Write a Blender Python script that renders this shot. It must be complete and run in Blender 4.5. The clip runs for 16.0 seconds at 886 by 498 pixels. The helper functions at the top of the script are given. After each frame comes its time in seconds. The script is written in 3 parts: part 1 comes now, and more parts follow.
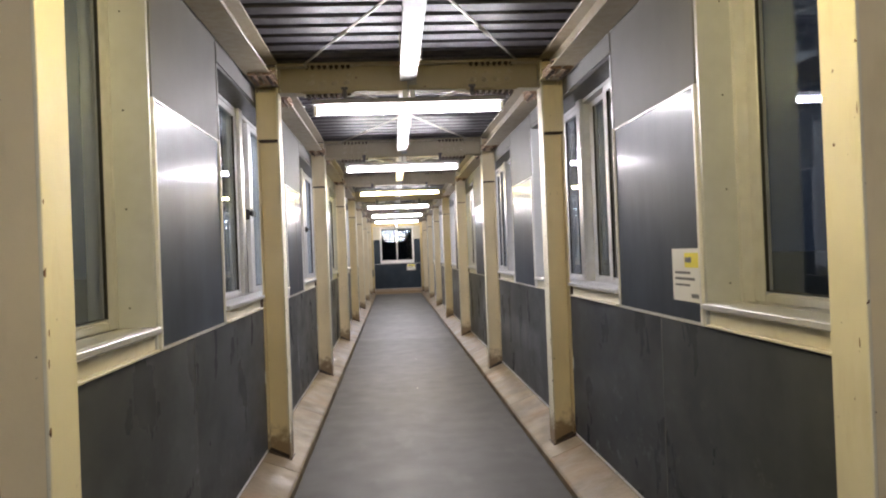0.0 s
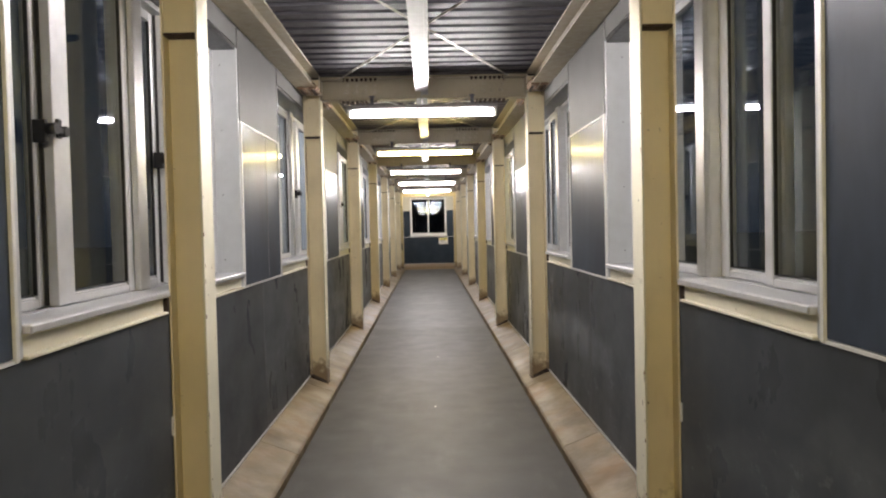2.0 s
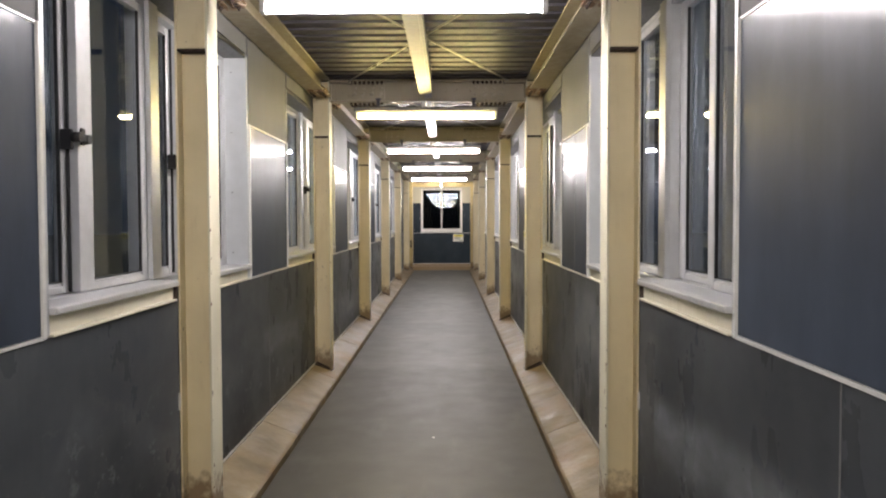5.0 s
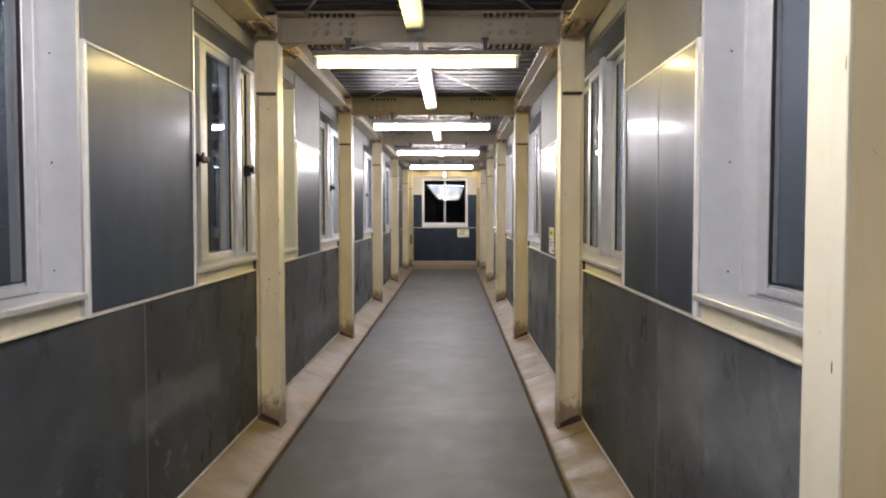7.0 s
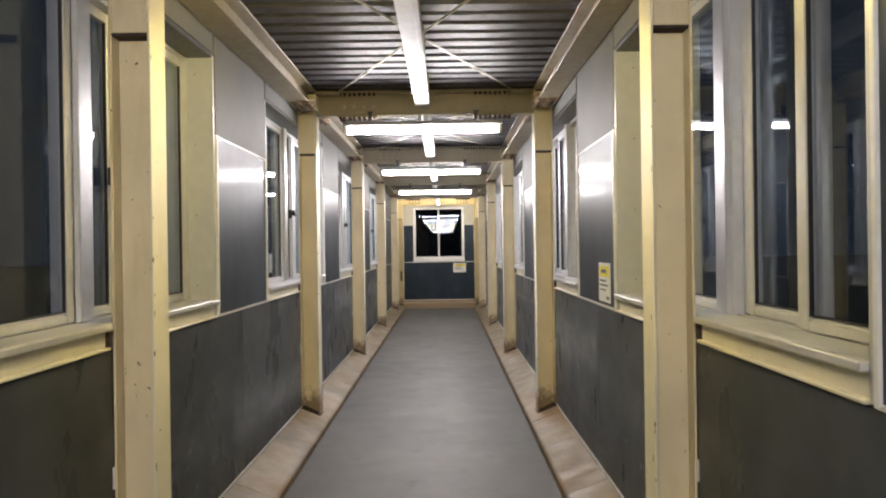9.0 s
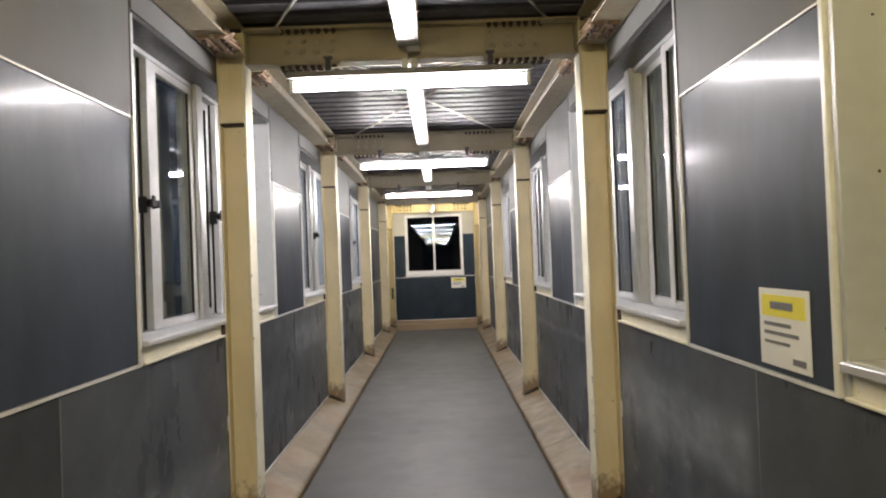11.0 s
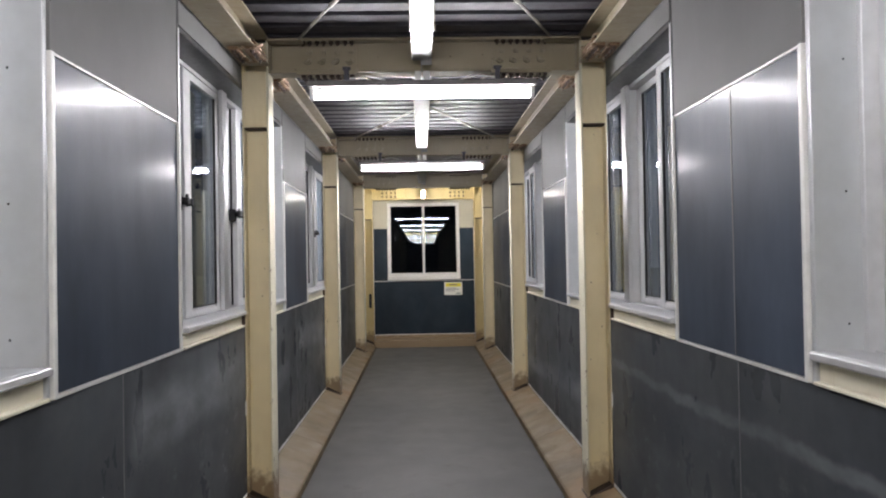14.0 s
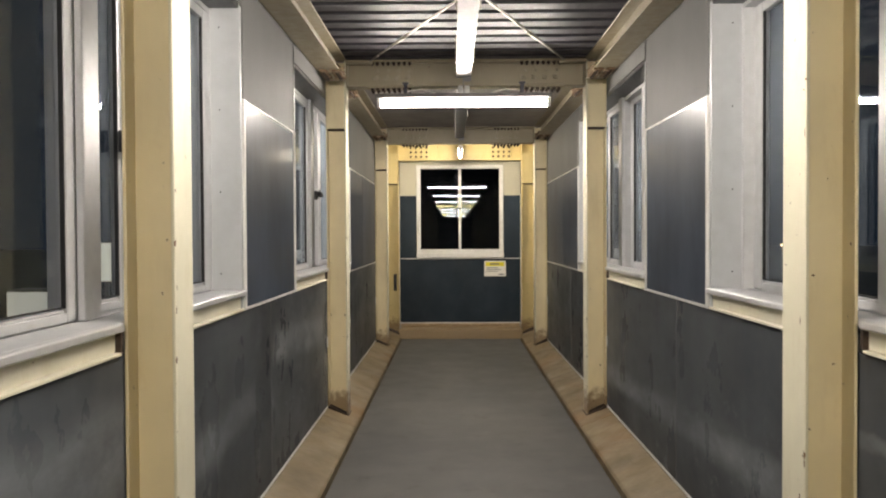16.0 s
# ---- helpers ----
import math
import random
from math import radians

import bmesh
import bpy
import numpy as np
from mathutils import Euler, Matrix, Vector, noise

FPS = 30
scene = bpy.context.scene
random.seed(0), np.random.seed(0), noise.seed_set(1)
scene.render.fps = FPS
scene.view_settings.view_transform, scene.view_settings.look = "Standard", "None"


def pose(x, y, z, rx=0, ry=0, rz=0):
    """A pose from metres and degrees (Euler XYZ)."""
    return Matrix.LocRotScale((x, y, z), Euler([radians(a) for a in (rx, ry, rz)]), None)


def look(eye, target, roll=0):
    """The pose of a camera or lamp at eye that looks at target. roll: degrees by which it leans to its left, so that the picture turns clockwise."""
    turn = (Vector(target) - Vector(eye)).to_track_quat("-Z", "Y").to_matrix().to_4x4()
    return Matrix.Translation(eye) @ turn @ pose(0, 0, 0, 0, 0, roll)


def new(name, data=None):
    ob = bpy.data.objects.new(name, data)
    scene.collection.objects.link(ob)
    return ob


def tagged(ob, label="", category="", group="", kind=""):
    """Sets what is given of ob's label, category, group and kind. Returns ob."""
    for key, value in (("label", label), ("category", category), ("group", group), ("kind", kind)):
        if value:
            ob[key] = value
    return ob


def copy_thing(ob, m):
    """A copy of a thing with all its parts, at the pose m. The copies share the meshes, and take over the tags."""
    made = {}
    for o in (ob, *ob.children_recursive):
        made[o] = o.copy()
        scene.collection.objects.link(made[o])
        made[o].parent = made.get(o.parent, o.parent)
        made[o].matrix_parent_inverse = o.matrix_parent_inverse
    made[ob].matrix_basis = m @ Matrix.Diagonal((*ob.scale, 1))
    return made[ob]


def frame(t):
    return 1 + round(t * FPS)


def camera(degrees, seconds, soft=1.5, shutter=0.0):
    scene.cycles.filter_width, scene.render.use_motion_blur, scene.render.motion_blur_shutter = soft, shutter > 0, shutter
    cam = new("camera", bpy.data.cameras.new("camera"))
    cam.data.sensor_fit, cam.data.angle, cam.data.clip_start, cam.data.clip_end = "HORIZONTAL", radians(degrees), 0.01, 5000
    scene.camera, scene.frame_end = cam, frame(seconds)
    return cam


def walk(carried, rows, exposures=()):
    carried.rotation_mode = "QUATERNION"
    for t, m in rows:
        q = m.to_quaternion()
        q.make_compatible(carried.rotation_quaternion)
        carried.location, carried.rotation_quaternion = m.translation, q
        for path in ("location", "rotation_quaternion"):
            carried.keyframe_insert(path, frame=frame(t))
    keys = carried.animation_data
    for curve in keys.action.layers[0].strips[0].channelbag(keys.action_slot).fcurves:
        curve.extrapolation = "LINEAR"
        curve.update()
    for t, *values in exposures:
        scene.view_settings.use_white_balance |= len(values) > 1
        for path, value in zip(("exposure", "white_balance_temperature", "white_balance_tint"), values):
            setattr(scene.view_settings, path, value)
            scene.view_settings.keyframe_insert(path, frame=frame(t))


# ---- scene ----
cam = camera(60.3, 16.0, soft=2.1)
PATH = [
    (0.0, look((-0.158, 0.168, 1.349), (-0.026, 2.164, 1.359), -2.2)),
    (0.5, look((-0.135, 0.653, 1.333), (-0.01, 2.649, 1.322), -1.9)),
    (1.0, look((-0.14, 1.134, 1.336), (-0.063, 3.133, 1.344), -1.1)),
    (1.5, look((-0.04, 1.639, 1.344), (0.071, 3.636, 1.355), -2.0)),
    (2.0, look((0.02, 2.145, 1.347), (0.055, 4.144, 1.289), -1.3)),
    (2.5, look((0.059, 2.663, 1.374), (0.112, 4.661, 1.316), -0.4)),
    (3.0, look((0.107, 3.142, 1.386), (0.138, 5.14, 1.322), 0.4)),
    (3.5, look((0.122, 3.655, 1.387), (0.133, 5.654, 1.314), 0.6)),
    (6.0, look((0.221, 6.214, 1.371), (0.203, 8.213, 1.297), -0.4)),
    (6.5, look((0.238, 6.709, 1.374), (0.218, 8.707, 1.288), -0.2)),
    (7.0, look((0.207, 7.233, 1.379), (0.181, 9.231, 1.288), 0.0)),
    (7.5, look((0.21, 7.731, 1.37), (0.184, 9.729, 1.284), 0.0)),
    (8.0, look((0.149, 8.246, 1.379), (0.123, 10.244, 1.303), -0.2)),
    (8.5, look((0.172, 8.756, 1.373), (0.149, 10.755, 1.325), -0.6)),
    (9.0, look((0.146, 9.275, 1.368), (0.14, 11.275, 1.364), -0.8)),
    (9.5, look((0.152, 9.795, 1.38), (0.158, 11.795, 1.388), -2.2)),
    (12.0, look((0.016, 12.428, 1.393), (0.036, 14.426, 1.479), -2.0)),
    (12.5, look((-0.022, 12.939, 1.403), (0.039, 14.932, 1.553), -1.8)),
    (13.0, look((-0.012, 13.441, 1.394), (0.047, 15.438, 1.489), -0.2)),
    (13.5, look((-0.061, 13.953, 1.396), (-0.039, 15.952, 1.442), -0.8)),
    (14.0, look((-0.034, 14.469, 1.386), (0.022, 16.468, 1.411), -1.0)),
    (14.5, look((-0.029, 14.977, 1.373), (0.044, 16.975, 1.389), -1.6)),
    (15.0, look((-0.041, 15.534, 1.364), (0.027, 17.532, 1.393), -1.1)),
    (15.5, look((-0.058, 16.078, 1.382), (-0.035, 18.078, 1.403), -0.4)),
    (16.0, look((-0.097, 16.573, 1.359), (-0.123, 18.573, 1.321), -0.3)),
]
EXPOSURES = [
    (0.0, 0.28, 6550, 18), (0.5, 0.13, 6200, 20), (1.0, 0.18, 6250, 19), (1.5, 0.18, 6380, 17), (2.0, 0.21, 6950, 15),
    (2.5, 0.21, 7050, 15), (3.0, 0.26, 7050, 15), (3.5, 0.21, 6850, 17), (6.0, 0.26, 7000, 15), (6.5, 0.26, 6700, 18),
    (7.0, 0.26, 6650, 18), (7.5, 0.21, 6850, 16), (8.5, 0.31, 6850, 15), (9.0, 0.36, 6900, 15), (9.5, 0.36, 6850, 16),
    (12.0, 0.21, 7000, 13), (12.5, 0.16, 7100, 13), (13.0, 0.16, 6950, 14), (13.5, 0.06, 6320, 15), (14.5, 0.11, 7020, 12),
    (15.0, 0.26, 7400, 11), (15.5, 0.23, 7450, 11), (16.0, 0.29, 7700, 11),
]
walk(cam, PATH, EXPOSURES)

# ---- world and light ----
world = bpy.data.worlds.new("night_sky")
scene.world = world
world.use_nodes = True
world.node_tree.nodes["Background"].inputs[0].default_value = (0.010, 0.016, 0.027, 1)
world.node_tree.nodes["Background"].inputs[1].default_value = 0.65
TUBE_POWER = 162.0

# ---- plan, in metres: the passage runs along +y ----
L = 3.380            # bay length
P0 = 1.751          # front edge of the steel portal number 0
FIRST, LAST = -1, 7  # portals
END = 26.877          # inner face of the end wall
START = P0 + FIRST * L - 1.9
COL_IN, COL_OUT = 0.858, 1.001
WALL = 1.004
WIN_A, WIN_B = -1.075, 1.20   # window opening along y, from a portal
SILL, HEAD = 1.040, 2.342
DECK = 2.615


def portal_y(k):
    return P0 + L * k + (0.05 if k == 7 else 0.0)


# ---- materials ----
def node_material(name):
    m = bpy.data.materials.new(name)
    m.use_nodes = True
    return m, m.node_tree.nodes, m.node_tree.links, m.node_tree.nodes["Principled BSDF"]


def noise_node(nodes, links, scale, detail=4.0, rough=0.55, stretch=(1, 1, 1), shift=None):
    geo = nodes.new("ShaderNodeNewGeometry")
    mp = nodes.new("ShaderNodeMapping")
    mp.inputs["Scale"].default_value = stretch
    links.new(geo.outputs["Position"], mp.inputs["Vector"])
    if shift:
        info = nodes.new("ShaderNodeObjectInfo")
        mul = nodes.new("ShaderNodeMath")
        mul.operation = "MULTIPLY"
        mul.inputs[1].default_value = shift
        links.new(info.outputs["Random"], mul.inputs[0])
        links.new(mul.outputs[0], mp.inputs["Location"])
    tex = nodes.new("ShaderNodeTexNoise")
    tex.inputs["Scale"].default_value = scale
    tex.inputs["Detail"].default_value = detail
    tex.inputs["Roughness"].default_value = rough
    links.new(mp.outputs["Vector"], tex.inputs["Vector"])
    return tex.outputs["Fac"]


def ramp(nodes, links, fac, stops):
    r = nodes.new("ShaderNodeValToRGB")
    while len(r.color_ramp.elements) < len(stops):
        r.color_ramp.elements.new(0.5)
    for e, (p, c) in zip(r.color_ramp.elements, stops):
        e.position = p
        e.color = (*c, 1) if len(c) == 3 else c
    links.new(fac, r.inputs["Fac"])
    return r.outputs["Color"]


def grey(v):
    return (v, v, v)


def mix(nodes, links, fac, a, b, kind="MIX"):
    n = nodes.new("ShaderNodeMix")
    n.data_type = "RGBA"
    n.blend_type = kind
    for socket, value in ((n.inputs[0], fac), (n.inputs[6], a), (n.inputs[7], b)):
        if isinstance(value, (int, float)):
            socket.default_value = value
        elif isinstance(value, tuple):
            socket.default_value = (*value, 1)
        else:
            links.new(value, socket)
    return n.outputs[2]


def bump(nodes, links, bsdf, height, strength, distance=0.01):
    b = nodes.new("ShaderNodeBump")
    b.inputs["Strength"].default_value = strength
    b.inputs["Distance"].default_value = distance
    links.new(height, b.inputs["Height"])
    links.new(b.outputs["Normal"], bsdf.inputs["Normal"])


def simple(name, col, rough=0.5, metal=0.0, spread=0.12, scale=9.0):
    m, n, l, b = node_material(name)
    f = noise_node(n, l, scale)
    lo = tuple(c * (1 - spread) for c in col)
    hi = tuple(min(1, c * (1 + spread)) for c in col)
    l.new(ramp(n, l, f, ((0.3, lo), (0.7, hi))), b.inputs["Base Color"])
    l.new(ramp(n, l, noise_node(n, l, scale * 3), ((0.3, grey(rough * 0.85)), (0.7, grey(min(1, rough * 1.15))))), b.inputs["Roughness"])
    b.inputs["Metallic"].default_value = metal
    return m


def paint_material(name, col, rust=0.0, foot=False, rough=0.42):
    """Old cream enamel on steel: blotched, chipped, with rust spots and, at the foot, a rust band."""
    m, n, l, b = node_material(name)
    base = ramp(n, l, noise_node(n, l, 3.0, 6), ((0.3, tuple(c * 0.86 for c in col)), (0.7, col)))
    grime = ramp(n, l, noise_node(n, l, 14.0, 5, 0.6, (1, 1, 0.25)), ((0.55, grey(0)), (0.8, grey(0.35))))
    base = mix(n, l, grime, base, tuple(c * k for c, k in zip(col, (0.62, 0.55, 0.42))))
    chips = ramp(n, l, noise_node(n, l, 38.0, 3), ((0.735 - rust * 0.25, grey(0)), (0.765 - rust * 0.25, grey(1))))
    rusty = ramp(n, l, noise_node(n, l, 60.0, 5), ((0.3, (0.05, 0.022, 0.011)), (0.7, (0.15, 0.065, 0.03))))
    out = mix(n, l, chips, base, rusty)
    if foot:
        geo = n.new("ShaderNodeNewGeometry")
        sep = n.new("ShaderNodeSeparateXYZ")
        l.new(geo.outputs["Position"], sep.inputs[0])
        wob = n.new("ShaderNodeMath")
        wob.operation = "MULTIPLY_ADD"
        l.new(noise_node(n, l, 22.0, 5), wob.inputs[0])
        wob.inputs[1].default_value = -0.32
        l.new(sep.outputs["Z"], wob.inputs[2])
        band = ramp(n, l, wob.outputs[0], ((0.0, grey(0.8)), (0.03, grey(0.55)), (0.10, grey(0))))
        out = mix(n, l, band, out, (0.17, 0.092, 0.040))
    l.new(out, b.inputs["Base Color"])
    l.new(ramp(n, l, noise_node(n, l, 20.0, 4), ((0.3, grey(rough - 0.08)), (0.7, grey(rough + 0.15)))), b.inputs["Roughness"])
    bump(n, l, b, noise_node(n, l, 55.0, 3), 0.12, 0.004)
    return m


def arith(n, l, kind, a, b=0.0, clamp=False):
    q = n.new("ShaderNodeMath")
    q.operation = kind
    q.use_clamp = clamp
    for socket, value in zip(q.inputs, (a, b)):
        if isinstance(value, (int, float)):
            socket.default_value = value
        else:
            l.new(value, socket)
    return q.outputs[0]


def span(n, l, value, a, b, lo=0.0, hi=1.0, smooth=True):
    q = n.new("ShaderNodeMapRange")
    q.interpolation_type = "SMOOTHSTEP" if smooth else "LINEAR"
    q.clamp = True
    l.new(value, q.inputs[0])
    for i, v in enumerate((a, b, lo, hi)):
        q.inputs[i + 1].default_value = v
    return q.outputs[0]


# rubbed patches on the lower sheets: bay, start and end along it, height at both ends, half height
RUBBED_RIGHT = ((1, 1.71, 3.15, 0.62, 0.55, 0.105), (1, 1.07, 1.68, 0.60, 0.57, 0.085), (2, 0.30, 1.685, 0.80, 0.73, 0.17), (3, 1.70, 3.40, 0.755, 0.73, 0.10), (4, -1.1, -0.05, 0.70, 0.70, 0.14), (4, 0.10, 3.40, 0.84, 0.80, 0.022), (5, 0.40, 3.40, 0.51, 0.37, 0.065))
RUBBED_LEFT = ((2, 1.47, 2.65, 0.61, 0.54, 0.08), (3, 1.43, 3.40, 0.47, 0.36, 0.12), (4, 1.70, 3.40, 0.81, 0.79, 0.11), (5, 1.70, 3.20, 0.80, 0.69, 0.09), (5, 0.50, 1.40, 0.56, 0.61, 0.07))


def rubbed(n, l, y, z, patches):
    """Mask of dust patches: sharp where they meet a joint, ragged above and below."""
    rag = arith(n, l, "MULTIPLY", arith(n, l, "SUBTRACT", noise_node(n, l, 3.2, 5, 0.6), 0.5), 0.11)
    zr = arith(n, l, "ADD", z, rag)
    total = None
    for k, ya, yb, za, zb, half in patches:
        a, b = portal_y(k) + ya, portal_y(k) + yb
        off = arith(n, l, "ABSOLUTE", arith(n, l, "SUBTRACT", zr, span(n, l, y, a, b, za, zb, False)))
        mask = arith(n, l, "MULTIPLY", span(n, l, off, half * 1.6, half * 0.4), arith(n, l, "MULTIPLY", span(n, l, y, a, a + 0.12), span(n, l, y, b, b - 0.015)))
        mask = arith(n, l, "MULTIPLY", mask, min(1.0, 0.50 + half * 5.0))  # narrow wipes hold less dust
        total = mask if total is None else arith(n, l, "MAXIMUM", total, mask)
    return total


def panel_material(name, col, rough, dust=0.0, gloss=0.5, sheen=0.1, patches=()):
    """Coated steel sheet: satin coat with orange peel over a matt colour; dust rubbed on, sheet by sheet."""
    m, n, l, b = node_material(name)
    info = n.new("ShaderNodeObjectInfo")
    tint = ramp(n, l, info.outputs["Random"], ((0.0, tuple(c * 0.90 for c in col)), (1.0, tuple(c * 1.10 for c in col))))
    cloud = ramp(n, l, noise_node(n, l, 1.6, 5, 0.6, (1, 1.0, 0.6), 9.0), ((0.30, grey(0.66)), (0.5, grey(1.0)), (0.70, grey(1.32))))
    base = mix(n, l, 1.0, tint, cloud, "MULTIPLY")
    drips = ramp(n, l, noise_node(n, l, 7.0, 4, 0.6, (1, 1.6, 0.22), 5.0), ((0.30, grey(0.93)), (0.70, grey(1.07))))
    base = mix(n, l, 1.0, base, drips, "MULTIPLY")
    rub = None
    if dust:
        geo = n.new("ShaderNodeNewGeometry")
        sep = n.new("ShaderNodeSeparateXYZ")
        l.new(geo.outputs["Position"], sep.inputs[0])
        # rubbed belt that wanders between knee and hip height; sharp above, fading below
        rise = n.new("ShaderNodeMath")
        rise.operation = "MULTIPLY_ADD"
        l.new(noise_node(n, l, 0.9, 2.5, 0.5, (1, 1, 0.25), 31.0), rise.inputs[0])
        rise.inputs[1].default_value = -1.5
        l.new(sep.outputs["Z"], rise.inputs[2])
        lift = n.new("ShaderNodeMath")
        lift.operation = "ADD"
        lift.inputs[1].default_value = 0.60
        l.new(rise.outputs[0], lift.inputs[0])
        belt = ramp(n, l, lift.outputs[0], ((0.06, grey(0.0)), (0.28, grey(0.30)), (0.40, grey(0.85)), (0.48, grey(0.75)), (0.53, grey(0.05)), (0.70, grey(0.0))))
        there = ramp(n, l, noise_node(n, l, 0.7, 2, 0.5, (1, 1, 0.5), 47.0), ((0.38, grey(0.12)), (0.55, grey(1))))
        streak = ramp(n, l, noise_node(n, l, 5.0, 7, 0.62, (1, 0.7, 1.3), 11.0), ((0.32, grey(0.25)), (0.66, grey(1))))
        scuff = ramp(n, l, noise_node(n, l, 12.0, 8, 0.72, (1, 0.7, 1), 7.0), ((0.575, grey(0)), (0.65, grey(0.55))))
        low = ramp(n, l, sep.outputs["Z"], ((0.40, grey(1)), (0.85, grey(0.0))))
        scuff = mix(n, l, 1.0, mix(n, l, 1.0, scuff, low, "MULTIPLY"), there, "MULTIPLY")
        belt = arith(n, l, "MULTIPLY", arith(n, l, "MULTIPLY", belt, there), 0.30)
        belt = arith(n, l, "MAXIMUM", belt, rubbed(n, l, sep.outputs["Y"], sep.outputs["Z"], patches))
        rub = mix(n, l, 1.0, belt, streak, "MULTIPLY")
        rub = mix(n, l, 1.0, rub, grey(min(1.0, 0.40 + dust * 0.30)), "MULTIPLY")
        rub = mix(n, l, 1.0, rub, scuff, "ADD")
        veil = ramp(n, l, noise_node(n, l, 1.3, 4, 0.55, (1, 0.8, 0.9), 17.0), ((0.45, grey(0.0)), (0.70, grey(0.16))))
        rub = mix(n, l, 1.0, rub, veil, "ADD")
        base = mix(n, l, rub, base, (0.22, 0.238, 0.255))
    specks = ramp(n, l, noise_node(n, l, 130.0, 2), ((0.77, grey(0)), (0.80, grey(0.25))))
    base = mix(n, l, specks, base, (0.30, 0.30, 0.30))
    l.new(base, b.inputs["Base Color"])
    b.inputs["Roughness"].default_value = 0.75 if sheen > 0.08 else 0.42
    b.inputs["Specular IOR Level"].default_value = sheen
    coat = n.new("ShaderNodeBsdfGlossy")
    l.new(ramp(n, l, noise_node(n, l, 3.0, 5, 0.6, (1, 1, 0.6), 3.0), ((0.3, grey(rough * 0.8)), (0.7, grey(rough * 1.25)))), coat.inputs["Roughness"])
    peel = n.new("ShaderNodeBump")
    peel.inputs["Strength"].default_value = 0.05
    peel.inputs["Distance"].default_value = 0.004
    l.new(noise_node(n, l, 45.0, 3, 0.5, (1, 1, 1.6)), peel.inputs["Height"])
    l.new(peel.outputs["Normal"], coat.inputs["Normal"])
    fres = n.new("ShaderNodeFresnel")
    fres.inputs["IOR"].default_value = 1.4
    amount = n.new("ShaderNodeMath")
    amount.operation = "MULTIPLY"
    smear = ramp(n, l, noise_node(n, l, 4.0, 6, 0.65, (1, 0.7, 1.2), 13.0), ((0.32, grey(gloss * 0.65)), (0.5, grey(gloss)), (0.68, grey(gloss * 1.35))))
    l.new(smear, amount.inputs[1])
    l.new(fres.outputs[0], amount.inputs[0])
    both = n.new("ShaderNodeMixShader")
    l.new(amount.outputs[0], both.inputs[0])
    l.new(b.outputs[0], both.inputs[1])
    l.new(coat.outputs[0], both.inputs[2])
    l.new(both.outputs[0], n["Material Output"].inputs["Surface"])
    return m


def pale_sheet(name, col, rough, dust, gloss):
    """Pale coated sheet, evenly toned, with faint grime."""
    m, n, l, b = node_material(name)
    base = ramp(n, l, noise_node(n, l, 1.8, 6, 0.6, (1, 1, 0.8), 9.0), ((0.3, tuple(c * 0.88 for c in col)), (0.7, tuple(c * 1.08 for c in col))))
    spots = ramp(n, l, noise_node(n, l, 60.0, 3), ((0.74, grey(0)), (0.80, grey(0.3))))
    l.new(mix(n, l, spots, base, tuple(c * 0.6 for c in col)), b.inputs["Base Color"])
    b.inputs["Roughness"].default_value = rough
    b.inputs["Specular IOR Level"].default_value = gloss
    return m


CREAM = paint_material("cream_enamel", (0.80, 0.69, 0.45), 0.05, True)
# same enamel, made paler on the inner flanges where the lamps strike
CREAM_LIT = paint_material("cream_enamel_lit", (0.77, 0.73, 0.57), 0.06, True, 0.55)
# same enamel darkened for overhead steel, to hold down the close lamp light
CREAM_DIMMED = paint_material("cream_enamel_dimmed", (0.31, 0.265, 0.18), 0.12)
CREAM_END = paint_material("yellowed_enamel", (0.66, 0.53, 0.25), 0.05, True)
CREAM_TRIM = paint_material("cream_trim", (0.78, 0.74, 0.60), 0.02)
RUST = paint_material("rust_on_cream", (0.20, 0.125, 0.07), 0.45, False, 0.8)
RUST_FLAKE = paint_material("flaking_rust", (0.42, 0.31, 0.22), 0.40, False, 0.85)
DARK = panel_material("slate_blue_sheet", (0.053, 0.067, 0.093), 0.14, 0.0, 0.17, 0.06)
DARK_LOW = panel_material("slate_blue_sheet_dusty", (0.048, 0.055, 0.064), 0.30, 1.0, 0.40, 0.1, RUBBED_LEFT)
DUSTY = panel_material("slate_blue_sheet_very_dusty", (0.048, 0.055, 0.064), 0.30, 1.3, 0.40, 0.1, RUBBED_RIGHT)
PALE = pale_sheet("pale_grey_sheet", (0.166, 0.167, 0.164), 0.62, 0.0, 0.10)
ALU = simple("aluminium", (0.58, 0.585, 0.595), 0.40, 0.40, 0.06, 18.0)
ALU_WHITE = simple("aluminium_reveal", (0.50, 0.518, 0.53), 0.40, 0.25, 0.05, 14.0)
# reveal aluminium blackened to carry the shade under the window head
ALU_SHADED = simple("aluminium_shaded", (0.045, 0.046, 0.050), 0.35, 0.6, 0.10, 14.0)
JOINT = simple("grey_sealant", (0.15, 0.15, 0.16), 0.6)
TRIM = simple("white_trim", (0.68, 0.68, 0.66), 0.4, 0.0, 0.08, 20.0)
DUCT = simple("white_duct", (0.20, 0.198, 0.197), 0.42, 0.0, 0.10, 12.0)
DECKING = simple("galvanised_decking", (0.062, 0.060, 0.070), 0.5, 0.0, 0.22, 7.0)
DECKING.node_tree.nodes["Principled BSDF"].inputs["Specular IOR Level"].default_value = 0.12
SOFFIT = simple("grey_soffit", (0.30, 0.28, 0.28), 0.6, 0.0, 0.15, 5.0)
BLACK = simple("black_metal", (0.022, 0.022, 0.024), 0.5, 0.3)
CLAMP = simple("dark_grey_metal", (0.06, 0.06, 0.075), 0.5, 0.3)
